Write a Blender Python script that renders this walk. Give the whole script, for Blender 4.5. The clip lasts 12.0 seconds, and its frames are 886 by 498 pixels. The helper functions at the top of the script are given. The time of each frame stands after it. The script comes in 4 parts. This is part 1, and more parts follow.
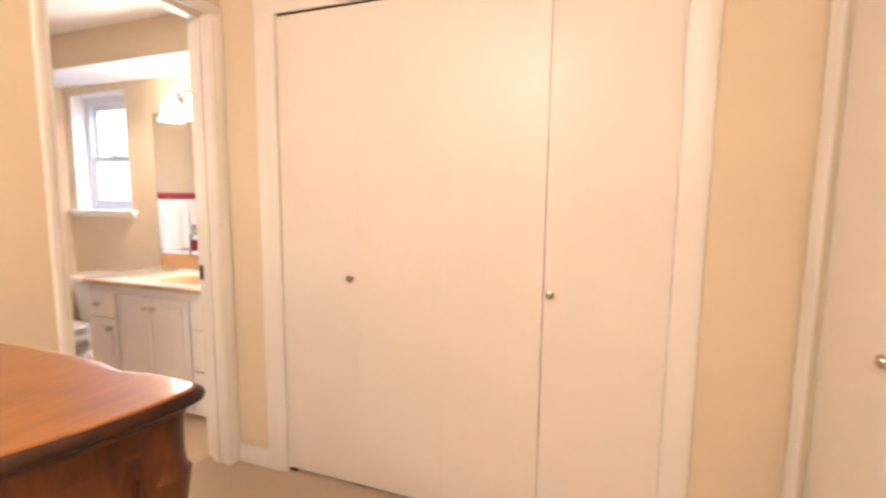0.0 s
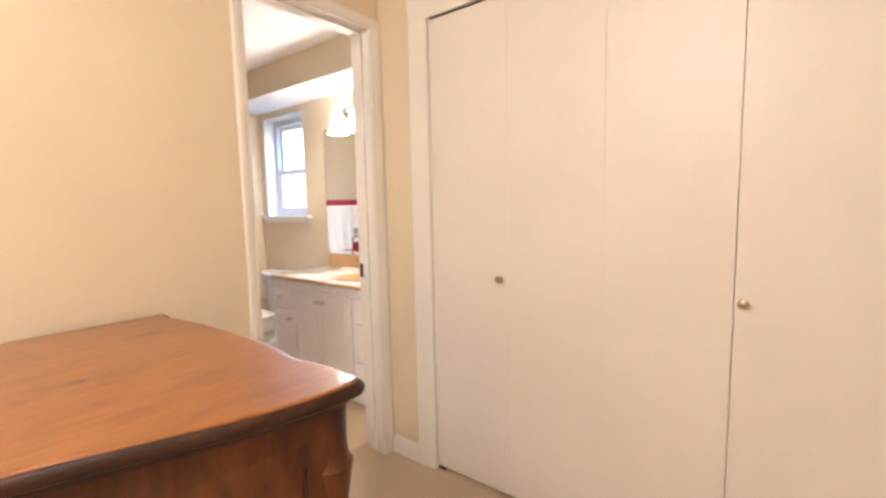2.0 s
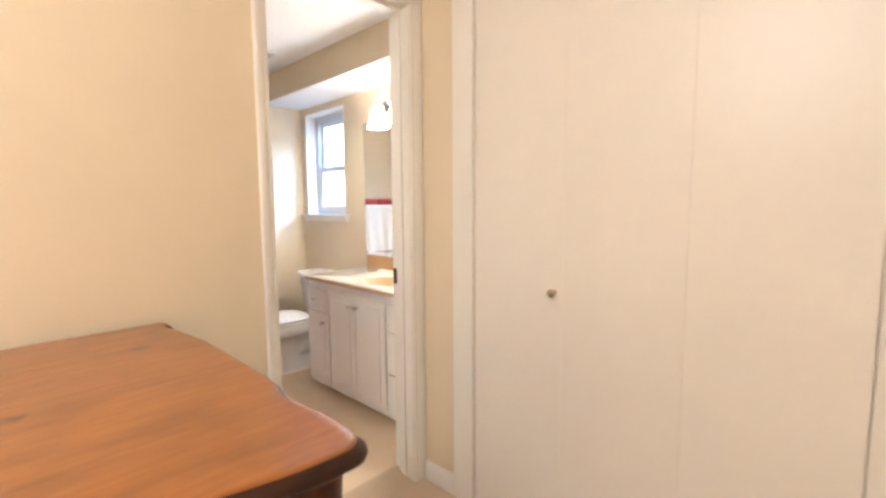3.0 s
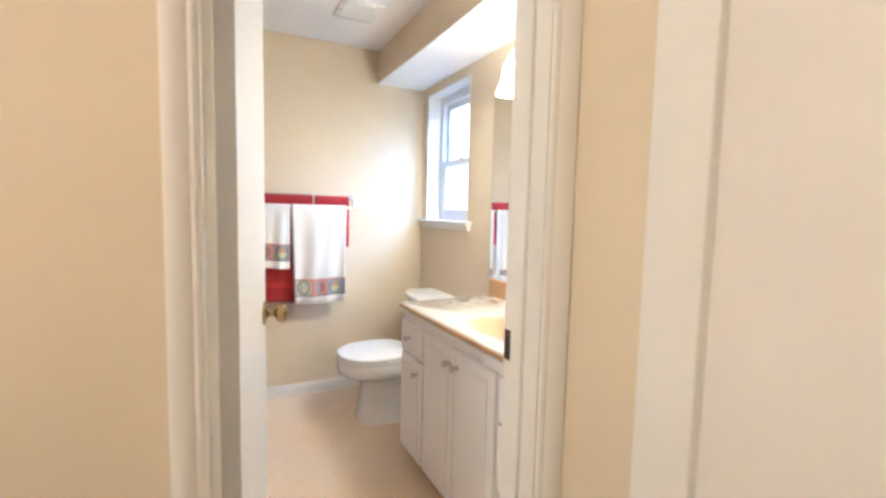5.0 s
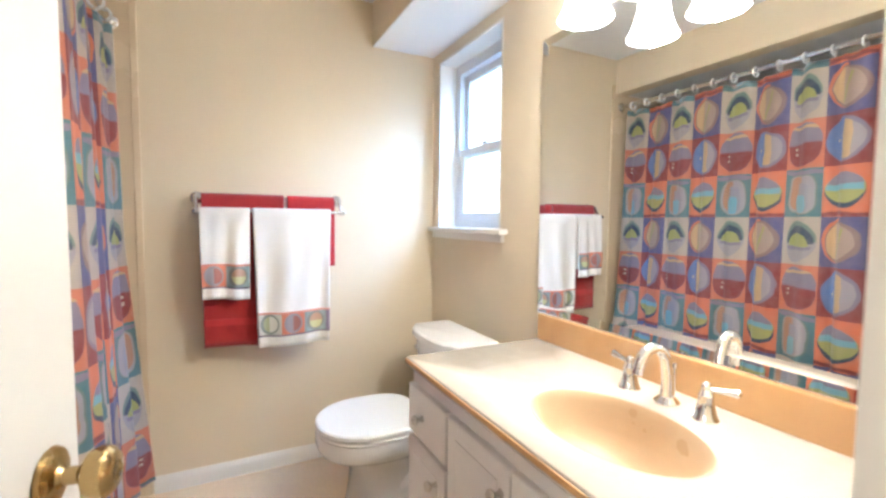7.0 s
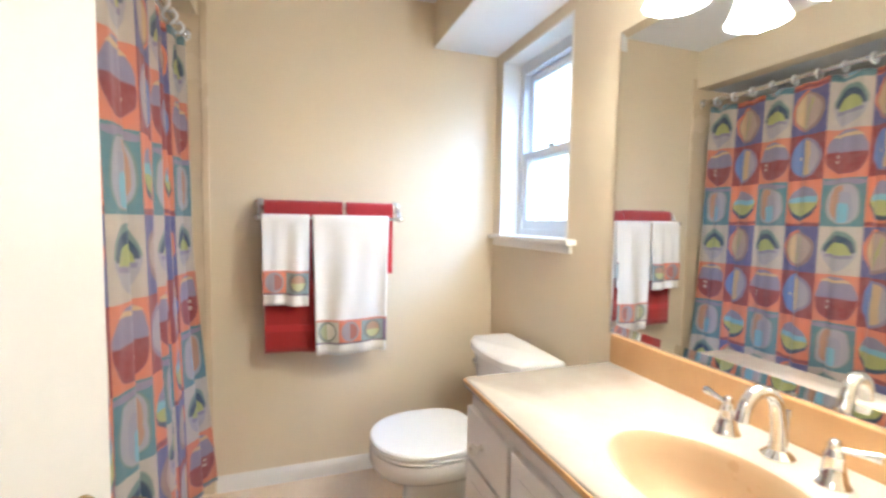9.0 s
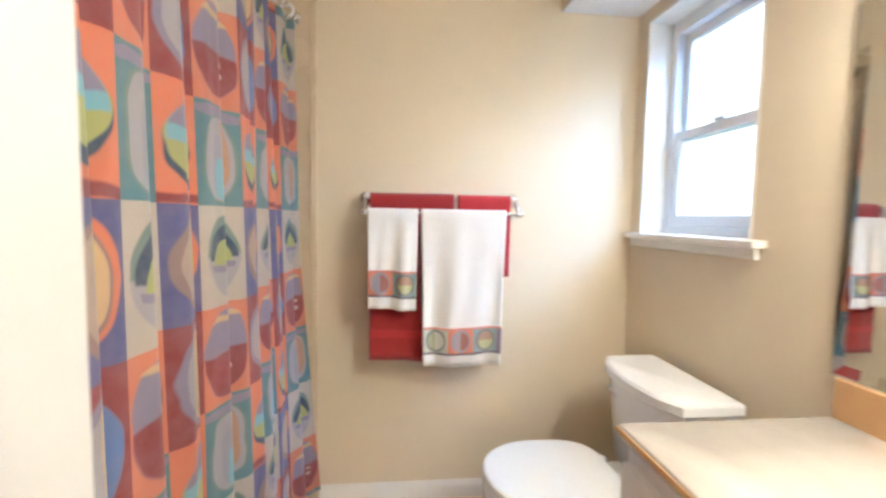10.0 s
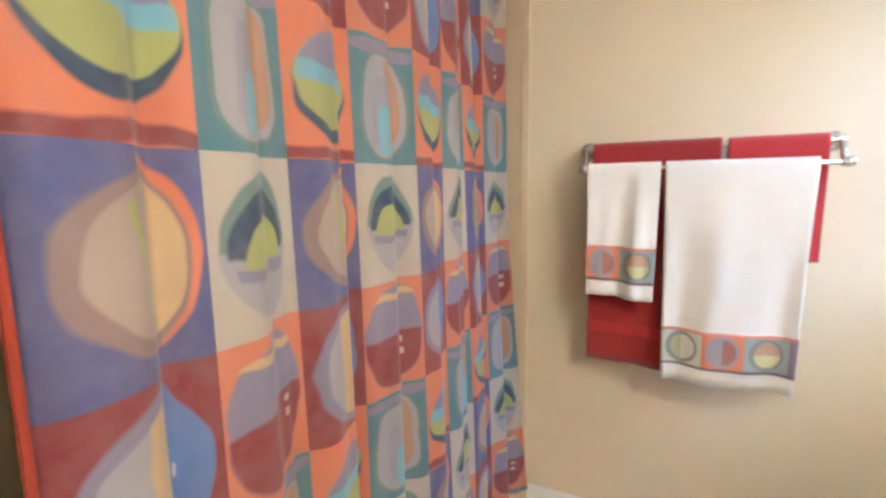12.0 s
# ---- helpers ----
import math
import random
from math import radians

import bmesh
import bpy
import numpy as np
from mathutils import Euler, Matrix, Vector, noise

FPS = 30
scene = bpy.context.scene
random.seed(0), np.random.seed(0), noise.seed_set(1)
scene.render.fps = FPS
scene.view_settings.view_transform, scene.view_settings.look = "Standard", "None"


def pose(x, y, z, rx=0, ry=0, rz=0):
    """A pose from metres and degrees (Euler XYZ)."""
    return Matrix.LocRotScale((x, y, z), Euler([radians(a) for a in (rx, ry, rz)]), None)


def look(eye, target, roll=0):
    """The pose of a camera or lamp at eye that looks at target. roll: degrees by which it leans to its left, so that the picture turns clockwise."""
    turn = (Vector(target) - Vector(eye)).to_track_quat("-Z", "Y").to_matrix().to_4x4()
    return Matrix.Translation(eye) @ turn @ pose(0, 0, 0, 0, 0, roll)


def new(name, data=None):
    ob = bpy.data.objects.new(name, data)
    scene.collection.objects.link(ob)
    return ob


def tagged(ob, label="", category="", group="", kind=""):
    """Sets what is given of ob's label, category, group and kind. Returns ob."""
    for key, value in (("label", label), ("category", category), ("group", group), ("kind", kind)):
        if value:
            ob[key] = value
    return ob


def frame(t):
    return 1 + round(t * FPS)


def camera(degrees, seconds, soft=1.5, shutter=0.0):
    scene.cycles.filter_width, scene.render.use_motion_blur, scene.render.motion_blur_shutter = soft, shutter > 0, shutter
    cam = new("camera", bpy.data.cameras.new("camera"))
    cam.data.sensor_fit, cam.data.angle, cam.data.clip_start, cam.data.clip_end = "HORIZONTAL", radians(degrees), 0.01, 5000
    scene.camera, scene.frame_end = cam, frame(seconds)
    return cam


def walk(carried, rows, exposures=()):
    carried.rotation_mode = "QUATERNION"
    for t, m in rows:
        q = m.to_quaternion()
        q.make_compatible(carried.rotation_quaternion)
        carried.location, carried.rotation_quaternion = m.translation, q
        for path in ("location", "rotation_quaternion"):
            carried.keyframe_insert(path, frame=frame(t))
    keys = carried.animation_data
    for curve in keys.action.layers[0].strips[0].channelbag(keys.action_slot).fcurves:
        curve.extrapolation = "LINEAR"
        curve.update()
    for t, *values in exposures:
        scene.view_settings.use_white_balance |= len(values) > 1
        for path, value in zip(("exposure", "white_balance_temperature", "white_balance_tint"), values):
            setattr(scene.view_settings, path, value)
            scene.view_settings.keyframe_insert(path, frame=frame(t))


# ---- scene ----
cam = camera(90.3, 12.0, 2.7, 0.5)
PATH = [
    (0, (1.607, -1.579, 1.262), (0.941, 0.294, 1.043), 0.6),
    (0.5, (1.577, -1.526, 1.247), (0.671, 0.245, 1.039), 0.0),
    (1, (1.557, -1.51, 1.242), (0.496, 0.173, 1.04), -0.2),
    (1.5, (1.550, -1.521, 1.240), (0.400, 0.103, 1.037), -0.6),
    (2, (1.534, -1.518, 1.238), (0.311, 0.054, 1.036), -1.2),
    (2.5, (1.475, -1.458, 1.232), (0.199, 0.066, 1.030), -1.1),
    (4.5, (0.926, -0.77, 1.227), (-0.795, 0.236, 1.064), 1.8),
    (5, (0.692, -0.639, 1.213), (-1.086, 0.262, 1.051), 1.3),
    (5.5, (0.494, -0.512, 1.217), (-1.324, 0.305, 1.051), 0.5),
    (6, (0.269, -0.457, 1.212), (-1.536, 0.391, 1.061), 0.7),
    (6.5, (0.081, -0.385, 1.197), (-1.708, 0.501, 1.07), 0.5),
    (8.5, (-0.093, -0.348, 1.219), (-1.92, 0.456, 1.105), 0.9),
    (9, (-0.111, -0.338, 1.226), (-2.000, 0.308, 1.102), 0.9),
    (9.5, (-0.199, -0.316, 1.212), (-2.153, 0.098, 1.096), 0.7),
    (10, (-0.387, -0.345, 1.215), (-2.371, -0.141, 1.073), 1.0),
    (10.5, (-0.556, -0.314, 1.209), (-2.545, -0.418, 1.026), 0.7),
    (11, (-0.669, -0.282, 1.213), (-2.602, -0.73, 0.964), -0.1),
    (11.5, (-0.702, -0.284, 1.201), (-2.558, -0.979, 0.935), -0.9),
    (12, (-0.709, -0.287, 1.19), (-2.497, -1.137, 0.908), -0.9),
]
walk(cam, [(t, look(eye, target, roll)) for t, eye, target, roll in PATH],
     [(0.0, 1.20, 6550, 23), (1.0, 1.12, 6150, 19), (2.5, 1.06, 5750, 13), (4.5, 1.08, 5450, 8), (5.5, 1.02, 5450, 9), (6.5, 1.06, 5450, 8), (9.0, 1.02, 5600, 7), (12.0, 0.88, 5850, 9)])

# ---- light ----
world = bpy.data.worlds.new("sky")
scene.world = world
world.use_nodes = True
wn, wl = world.node_tree.nodes, world.node_tree.links
sky = wn.new("ShaderNodeTexSky")
sky.sky_type, sky.sun_disc = "NISHITA", False
sky.sun_elevation, sky.sun_rotation = radians(40), radians(200)
wl.new(sky.outputs[0], wn["Background"].inputs[0])
wn["Background"].inputs[1].default_value = 0.15


def lamp(name, kind, m, watts, colour, **more):
    data = bpy.data.lights.new(name, kind)
    data.energy, data.color = watts, colour
    if kind == "AREA":
        data.shape, data.size, data.size_y = "RECTANGLE", more["size"], more["size_y"]
    elif kind == "SUN":
        data.angle = radians(more["angle"])
    else:
        data.shadow_soft_size = more["radius"]
    ob = new(name, data)
    ob.matrix_world = m
    return ob


SUN = lamp("sun", "SUN", look((0, 0, 10), (1.5, 3.5, 6.0)), 1.0, (1, 0.95, 0.88), angle=10)
# sky light that falls in through the bathroom window
lamp("window_daylight", "AREA", look((-0.45, 2.3, 3.9), (-1.75, 0.72, 1.55)), 640, (0.35, 0.58, 1.0), size=5.0, size_y=3.0)

# ---- materials ----
class Net:
    """A small builder for node materials."""

    def __init__(self, name):
        self.mat = bpy.data.materials.new(name)
        self.mat.use_nodes = True
        self.t = self.mat.node_tree
        self.bsdf = self.t.nodes["Principled BSDF"]

    def put(self, socket, value):
        if isinstance(value, bpy.types.NodeSocket):
            self.t.links.new(value, socket)
        elif isinstance(value, (tuple, list)) and len(value) == 3 and socket.type == "RGBA":
            socket.default_value = (*value, 1)
        else:
            socket.default_value = value

    def math(self, op, a, b=0.0, clamp=False):
        n = self.t.nodes.new("ShaderNodeMath")
        n.operation, n.use_clamp = op, clamp
        self.put(n.inputs[0], a), self.put(n.inputs[1], b)
        return n.outputs[0]

    def mix(self, fac, a, b):
        n = self.t.nodes.new("ShaderNodeMix")
        n.data_type = "RGBA"
        self.put(n.inputs[0], fac), self.put(n.inputs[6], a), self.put(n.inputs[7], b)
        return n.outputs[2]

    def noise(self, scale, detail=3.0, rough=0.55, coord=None, stretch=None, distort=0.0):
        n = self.t.nodes.new("ShaderNodeTexNoise")
        n.inputs["Scale"].default_value, n.inputs["Detail"].default_value = scale, detail
        n.inputs["Roughness"].default_value, n.inputs["Distortion"].default_value = rough, distort
        coord = coord or self.coord("Object")
        if stretch:
            m = self.t.nodes.new("ShaderNodeMapping")
            m.inputs["Scale"].default_value = stretch
            self.t.links.new(coord, m.inputs[0])
            coord = m.outputs[0]
        self.t.links.new(coord, n.inputs["Vector"])
        return n.outputs[0]

    def coord(self, which):
        n = self.t.nodes.new("ShaderNodeTexCoord")
        return n.outputs[which]

    def ramp(self, fac, lo, hi, a=0.0, b=1.0):
        n = self.t.nodes.new("ShaderNodeMapRange")
        self.put(n.inputs[0], fac)
        for i, v in enumerate((lo, hi, a, b)):
            n.inputs[i + 1].default_value = v
        return n.outputs[0]

    def bump(self, height, strength=0.2, distance=0.002):
        n = self.t.nodes.new("ShaderNodeBump")
        n.inputs["Strength"].default_value, n.inputs["Distance"].default_value = strength, distance
        self.put(n.inputs["Height"], height)
        self.t.links.new(n.outputs[0], self.bsdf.inputs["Normal"])

    def end(self, colour, rough=0.5, metal=0.0, **more):
        self.put(self.bsdf.inputs["Base Color"], colour)
        self.put(self.bsdf.inputs["Roughness"], rough)
        self.put(self.bsdf.inputs["Metallic"], metal)
        for key, value in more.items():
            self.put(self.bsdf.inputs[key.replace("_", " ")], value)
        return self.mat


def tint(c, f):
    return tuple(min(1.0, v * f) for v in c)


def painted(name, colour, rough, grain=900.0, relief=0.12, spread=0.05, blotch=2.5):
    """Paint: slow blotches of tone, fine roller or brush relief."""
    g = Net(name)
    slow, fast = g.noise(blotch, 4), g.noise(grain * 0.25, 2)
    base = g.mix(g.ramp(slow, 0.3, 0.7), tint(colour, 1 - spread), tint(colour, 1 + spread))
    base = g.mix(g.ramp(fast, 0.35, 0.75, 0, 0.12), base, tint(colour, 0.9))
    g.bump(g.noise(grain, 3), relief, 0.001)
    return g.end(base, g.ramp(slow, 0.2, 0.8, rough - 0.06, rough + 0.06))


def metal(name, colour, rough, spots=40.0):
    g = Net(name)
    n = g.noise(spots, 4)
    return g.end(g.mix(g.ramp(n, 0.35, 0.7), tint(colour, 0.85), colour), g.ramp(n, 0.3, 0.75, rough * 0.7, rough * 1.5), 1.0)


WALL = painted("tan_wall_paint", (0.72, 0.605, 0.43), 0.55, 420, 0.25, 0.03)
CEIL = painted("white_ceiling_paint", (0.87, 0.865, 0.86), 0.7, 300, 0.3, 0.02)
TRIM = painted("white_trim_enamel", (0.80, 0.76, 0.69), 0.32, 160, 0.06, 0.02)
LEAF = painted("cream_door_paint", (0.79, 0.735, 0.66), 0.38, 200, 0.08, 0.025)
# LEAF darkened in the colour to offset the vanity light on the bathroom door
SLAB = painted("dimmed_slab_door_paint", (0.60, 0.57, 0.53), 0.38, 200, 0.08, 0.025)
VANITY = painted("white_cabinet_paint", (0.87, 0.84, 0.81), 0.36, 180, 0.06, 0.02)
PORCELAIN = painted("white_porcelain", (0.82, 0.80, 0.77), 0.10, 60, 0.01, 0.01)
PLASTIC = painted("white_plastic", (0.82, 0.81, 0.79), 0.25, 80, 0.02, 0.01)
VINYL = painted("white_window_vinyl", (0.78, 0.78, 0.78), 0.35, 120, 0.03, 0.02)
CHROME = metal("polished_chrome", (0.80, 0.80, 0.80), 0.07)
NICKEL = metal("satin_nickel", (0.74, 0.70, 0.64), 0.36)
PEWTER = metal("aged_pewter", (0.55, 0.46, 0.34), 0.26)
BRASS = metal("antique_brass", (0.50, 0.36, 0.16), 0.22, 60)
BRONZE = metal("dark_bronze", (0.09, 0.06, 0.045), 0.4)
HOLE_DARK = painted("painted_hole_shade", (0.03, 0.028, 0.026), 0.8)


def carpet_material():
    g = Net("beige_carpet")
    pile, wide = g.noise(350, 3, 0.7), g.noise(3, 4)
    c = g.mix(g.ramp(pile, 0.3, 0.7), (0.54, 0.39, 0.24), (0.74, 0.57, 0.39))
    c = g.mix(g.ramp(wide, 0.35, 0.7, 0, 0.3), c, (0.58, 0.43, 0.27))
    g.bump(pile, 0.8, 0.006)
    return g.end(c, 0.95, Sheen_Weight=0.3)


def vinyl_floor_material():
    g = Net("beige_sheet_vinyl")
    wide, fine = g.noise(5, 5, 0.6), g.noise(90, 4, 0.65)
    c = g.mix(g.ramp(wide, 0.3, 0.72), (0.79, 0.60, 0.39), (0.84, 0.67, 0.47))
    c = g.mix(g.ramp(fine, 0.4, 0.75, 0, 0.4), c, (0.64, 0.48, 0.31))
    g.bump(fine, 0.08, 0.001)
    return g.end(c, g.ramp(wide, 0.3, 0.7, 0.30, 0.45))


def marble_material():
    """Cultured marble: cream with soft swirls, poured in one piece with the bowl."""
    g = Net("cultured_marble")
    a, b = g.noise(4, 5, 0.6, distort=1.6), g.noise(14, 5, 0.6, distort=0.8)
    c = g.mix(g.ramp(a, 0.35, 0.7), (0.58, 0.52, 0.44), (0.55, 0.48, 0.39))
    c = g.mix(g.ramp(b, 0.55, 0.75, 0, 0.30), c, (0.61, 0.56, 0.49))
    return g.end(c, g.ramp(b, 0.3, 0.7, 0.10, 0.2), Coat_Weight=0.3, Coat_Roughness=0.10)


def peach_material():
    g = Net("peach_marble")
    a = g.noise(6, 5, 0.6, distort=1.2)
    c = g.mix(g.ramp(a, 0.35, 0.7), (0.60, 0.36, 0.165), (0.56, 0.32, 0.14))
    return g.end(c, 0.16, Coat_Weight=0.3, Coat_Roughness=0.10)


def wood_material(name, dark, light, rough, along=(1.0, 0.12, 1.0), knots=True):
    """Distressed stained wood: long grain, blotched stain, worm holes and dents."""
    g = Net(name)
    grain = g.noise(60 if knots else 34, 4 if knots else 5, 0.6, stretch=along, distort=0.0 if knots else 0.9)
    stain = g.noise(3.0, 2 if knots else 5, 0.6, stretch=(1, 0.5, 1))
    c = g.mix(g.ramp(grain, 0.32, 0.7), dark, light)
    if not knots:
        c = g.mix(g.ramp(stain, 0.42, 0.75, 0, 0.7), c, tint(dark, 0.62))
    if knots:
        v = g.t.nodes.new("ShaderNodeTexVoronoi")
        v.voronoi_dimensions = "2D"
        v.inputs["Scale"].default_value = 3.3
        g.t.links.new(g.coord("Object"), v.inputs["Vector"])
        c = g.mix(g.ramp(g.math("ADD", v.outputs["Distance"], g.ramp(g.noise(60, 3), 0.3, 0.7, -0.03, 0.05)), 0.02, 0.085, 0.75, 0.0), c, tint(dark, 0.2))
    if knots:
        c = g.mix(g.ramp(g.noise(10, 3, 0.55, stretch=(1, 0.6, 1)), 0.46, 0.75, 0, 0.55), c, tint(dark, 0.5))
    if not knots:
        g.bump(grain, 0.05, 0.001)
    return g.end(c, rough if knots else g.ramp(stain, 0.3, 0.7, rough * 1.1, rough * 1.6), Coat_Weight=0.7 if knots else 0.35, Coat_Roughness=0.09, Specular_IOR_Level=0.25)


def terry_material(name, colour, dark):
    g = Net(name)
    pile, wide = g.noise(520, 3, 0.75), g.noise(9, 4)
    c = g.mix(g.ramp(pile, 0.3, 0.7), dark, colour)
    c = g.mix(g.ramp(wide, 0.4, 0.75, 0, 0.2), c, dark)
    g.bump(pile, 0.7, 0.003)
    return g.end(c, 0.95, Sheen_Weight=0.4)


CARPET, FLOORING = carpet_material(), vinyl_floor_material()
MARBLE, PEACH = marble_material(), peach_material()
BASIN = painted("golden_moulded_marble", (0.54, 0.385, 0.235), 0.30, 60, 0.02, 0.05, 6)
DRESSER_TOP = wood_material("orange_brown_wood", (0.24, 0.080, 0.015), (0.32, 0.112, 0.022), 0.34, (1.0, 0.14, 1.0))
DRESSER_BODY = wood_material("dark_brown_wood", (0.038, 0.010, 0.0025), (0.145, 0.042, 0.009), 0.34, (0.5, 0.5, 0.12), False)
DRESSER_EDGE = wood_material("worn_dark_edge_wood", (0.018, 0.006, 0.003), (0.070, 0.021, 0.007), 0.26, (1, 0.2, 1), False)
TERRY_WHITE = terry_material("white_terry", (0.88, 0.85, 0.80), (0.76, 0.71, 0.64))
TERRY_RED = terry_material("dark_red_terry", (0.42, 0.018, 0.016), (0.25, 0.008, 0.007))
TERRY_BRIGHT = terry_material("bright_red_terry", (0.54, 0.026, 0.030), (0.36, 0.014, 0.015))
TILE = painted("tub_surround_acrylic", (0.68, 0.54, 0.37), 0.25, 60, 0.02, 0.03)
GROUND = painted("lawn", (0.07, 0.11, 0.04), 0.9, 30, 0.6, 0.4)


def glass_material():
    g = Net("window_glass")
    return g.end((1, 1, 1), 0.0, 0.0, Transmission_Weight=1.0, IOR=1.45)


def mirror_material():
    g = Net("mirror_silver")
    return g.end((0.90, 0.91, 0.90), 0.004, 1.0)


def shade_material():
    """Lit frosted glass."""
    g = Net("lit_frosted_glass")
    return g.end((0.9, 0.87, 0.82), 0.4, 0.0, Emission_Color=(1.0, 0.91, 0.77), Emission_Strength=15.5)


GLASS, MIRROR, SHADE = glass_material(), mirror_material(), shade_material()


def print_material(name, weave=700.0, band=False):
    """Printed cloth: a chequer of six painted motifs, two columns by three rows. UV in cells."""
    g = Net(name)
    uv = g.t.nodes.new("ShaderNodeUVMap")
    wob = g.t.nodes.new("ShaderNodeTexNoise")
    wob.inputs["Scale"].default_value, wob.inputs["Detail"].default_value = 1.7, 2.0
    g.t.links.new(uv.outputs[0], wob.inputs["Vector"])
    shift = g.t.nodes.new("ShaderNodeVectorMath")
    shift.operation = "MULTIPLY_ADD"
    g.t.links.new(wob.outputs["Color"], shift.inputs[0])
    shift.inputs[1].default_value, shift.inputs[2].default_value = (0.18, 0.18, 0), (-0.09, -0.09, 0)
    add = g.t.nodes.new("ShaderNodeVectorMath")
    g.t.links.new(uv.outputs[0], add.inputs[0]), g.t.links.new(shift.outputs[0], add.inputs[1])
    flat, bent = g.t.nodes.new("ShaderNodeSeparateXYZ"), g.t.nodes.new("ShaderNodeSeparateXYZ")
    g.t.links.new(uv.outputs[0], flat.inputs[0]), g.t.links.new(add.outputs[0], bent.inputs[0])
    u, v = flat.outputs[0], flat.outputs[1]
    cu, cv = g.math("FLOOR", u), g.math("FLOOR", v)
    p = g.math("SUBTRACT", g.math("SUBTRACT", bent.outputs[0], cu), 0.5)
    q = g.math("SUBTRACT", g.math("SUBTRACT", bent.outputs[1], cv), 0.5)
    odd = g.math("FLOORED_MODULO", cu, 2.0)
    row = g.math("FLOORED_MODULO", cv, 3.0)

    def above(x, c):
        return g.ramp(x, c - 0.012, c + 0.012)

    def below(x, c):
        return g.ramp(x, c - 0.012, c + 0.012, 1.0, 0.0)

    def oval(cx, cy, rx, ry, power=2.0):
        a = g.math("POWER", g.math("ABSOLUTE", g.math("DIVIDE", g.math("SUBTRACT", p, cx), rx)), power)
        b = g.math("POWER", g.math("ABSOLUTE", g.math("DIVIDE", g.math("SUBTRACT", q, cy), ry)), power)
        return g.ramp(g.math("ADD", a, b), 0.94, 1.06, 1.0, 0.0)

    def both(a, b):
        return g.math("MULTIPLY", a, b)

    def paint(base, *layers):
        for mask, colour in layers:
            base = g.mix(mask, base, colour)
        return base

    ORANGE, MAROON, INDIGO, TEAL = (0.80, 0.22, 0.10), (0.29, 0.045, 0.045), (0.115, 0.115, 0.27), (0.11, 0.24, 0.27)
    NAVY, SAGE, LIME, GREY = (0.030, 0.065, 0.12), (0.19, 0.27, 0.23), (0.46, 0.46, 0.14), (0.44, 0.40, 0.41)
    LILAC, TAN, GOLD, SKY, BLUE, CREAM = (0.29, 0.25, 0.34), (0.50, 0.37, 0.29), (0.72, 0.48, 0.24), (0.24, 0.50, 0.60), (0.15, 0.24, 0.50), (0.60, 0.50, 0.40)
    disc, ring = oval(0, 0, 0.38, 0.38), oval(0, 0, 0.44, 0.44)
    arch = paint(CREAM, (both(oval(0, 0, 0.42, 0.43), below(q, -0.02)), GREY), (both(oval(0, -0.02, 0.42, 0.44), above(q, -0.02)), SAGE),
                 (both(oval(0, -0.04, 0.38, 0.36), above(q, -0.05)), NAVY), (both(oval(0, -0.10, 0.31, 0.28), above(q, -0.10)), LIME),
                 (both(oval(0, 0, 0.36, 0.43), both(below(q, -0.10), above(q, -0.17))), LILAC))
    melon = paint(INDIGO, (both(oval(0.05, 0.02, 0.43, 0.43), above(p, 0.0)), ORANGE), (oval(0, 0, 0.42, 0.41), (0.33, 0.21, 0.18)),
                  (oval(0.03, 0.01, 0.36, 0.36), TAN), (both(oval(0.03, 0.01, 0.36, 0.36), above(p, 0.12)), GOLD),
                  (both(oval(0.02, 0, 0.3, 0.33), both(above(g.math("ADD", p, g.math("MULTIPLY", q, 0.35)), -0.035), below(g.math("ADD", p, g.math("MULTIPLY", q, 0.35)), 0.025))), LIME))
    berry = paint((0.74, 0.23, 0.115), (oval(0, 0.01, 0.48, 0.45, 2.3), LILAC), (both(oval(0, 0.01, 0.48, 0.45, 2.3), below(q, 0.02)), MAROON),
                  (both(oval(0, 0.2, 0.46, 0.25), both(above(q, 0.33), below(q, 0.39))), GOLD),
                  (both(oval(0.21, -0.06, 0.05, 0.028, 6), oval(0.21, -0.06, 0.05, 0.03, 6)), CREAM), (oval(0.21, -0.17, 0.05, 0.028, 6), CREAM))
    moon = paint(MAROON, (ring, LILAC), (oval(-0.01, 0, 0.36, 0.37), GREY), (both(disc, above(p, -0.16)), GOLD), (both(ring, above(p, 0.04)), BLUE),
                 (oval(0.17, -0.02, 0.03, 0.04), CREAM))
    door = paint(TEAL, (oval(0, 0.42, 0.5, 0.05, 4), LILAC), (oval(0, -0.02, 0.42, 0.42, 3.0), SAGE), (oval(0, -0.02, 0.38, 0.40, 3.2), GREY), (both(oval(0.02, 0.0, 0.30, 0.36, 3), above(p, -0.05)), (0.55, 0.29, 0.17)),
                 (both(oval(-0.02, -0.08, 0.22, 0.30, 4), below(p, 0.04)), (0.38, 0.36, 0.40)), (both(oval(-0.04, -0.2, 0.13, 0.2, 4), below(q, -0.02)), SKY))
    eye = paint(ORANGE, (oval(0, -0.03, 0.44, 0.34), NAVY), (oval(0, 0.02, 0.43, 0.29), LIME), (both(oval(0, 0.02, 0.41, 0.33), above(q, 0.0)), SKY),
                (both(oval(0, 0.02, 0.41, 0.34), above(q, 0.12)), LILAC), (both(above(q, -0.5), below(q, -0.42)), MAROON))
    is1, is2 = g.math("COMPARE", row, 1.0), g.math("COMPARE", row, 2.0)
    for n in (is1, is2):
        n.node.inputs[2].default_value = 0.1
    even_col = paint(eye, (is1, moon), (is2, melon))
    odd_col = paint(door, (is1, berry), (is2, arch))
    c = g.mix(odd, even_col, odd_col)
    wash = g.noise(26, 4, 0.6)
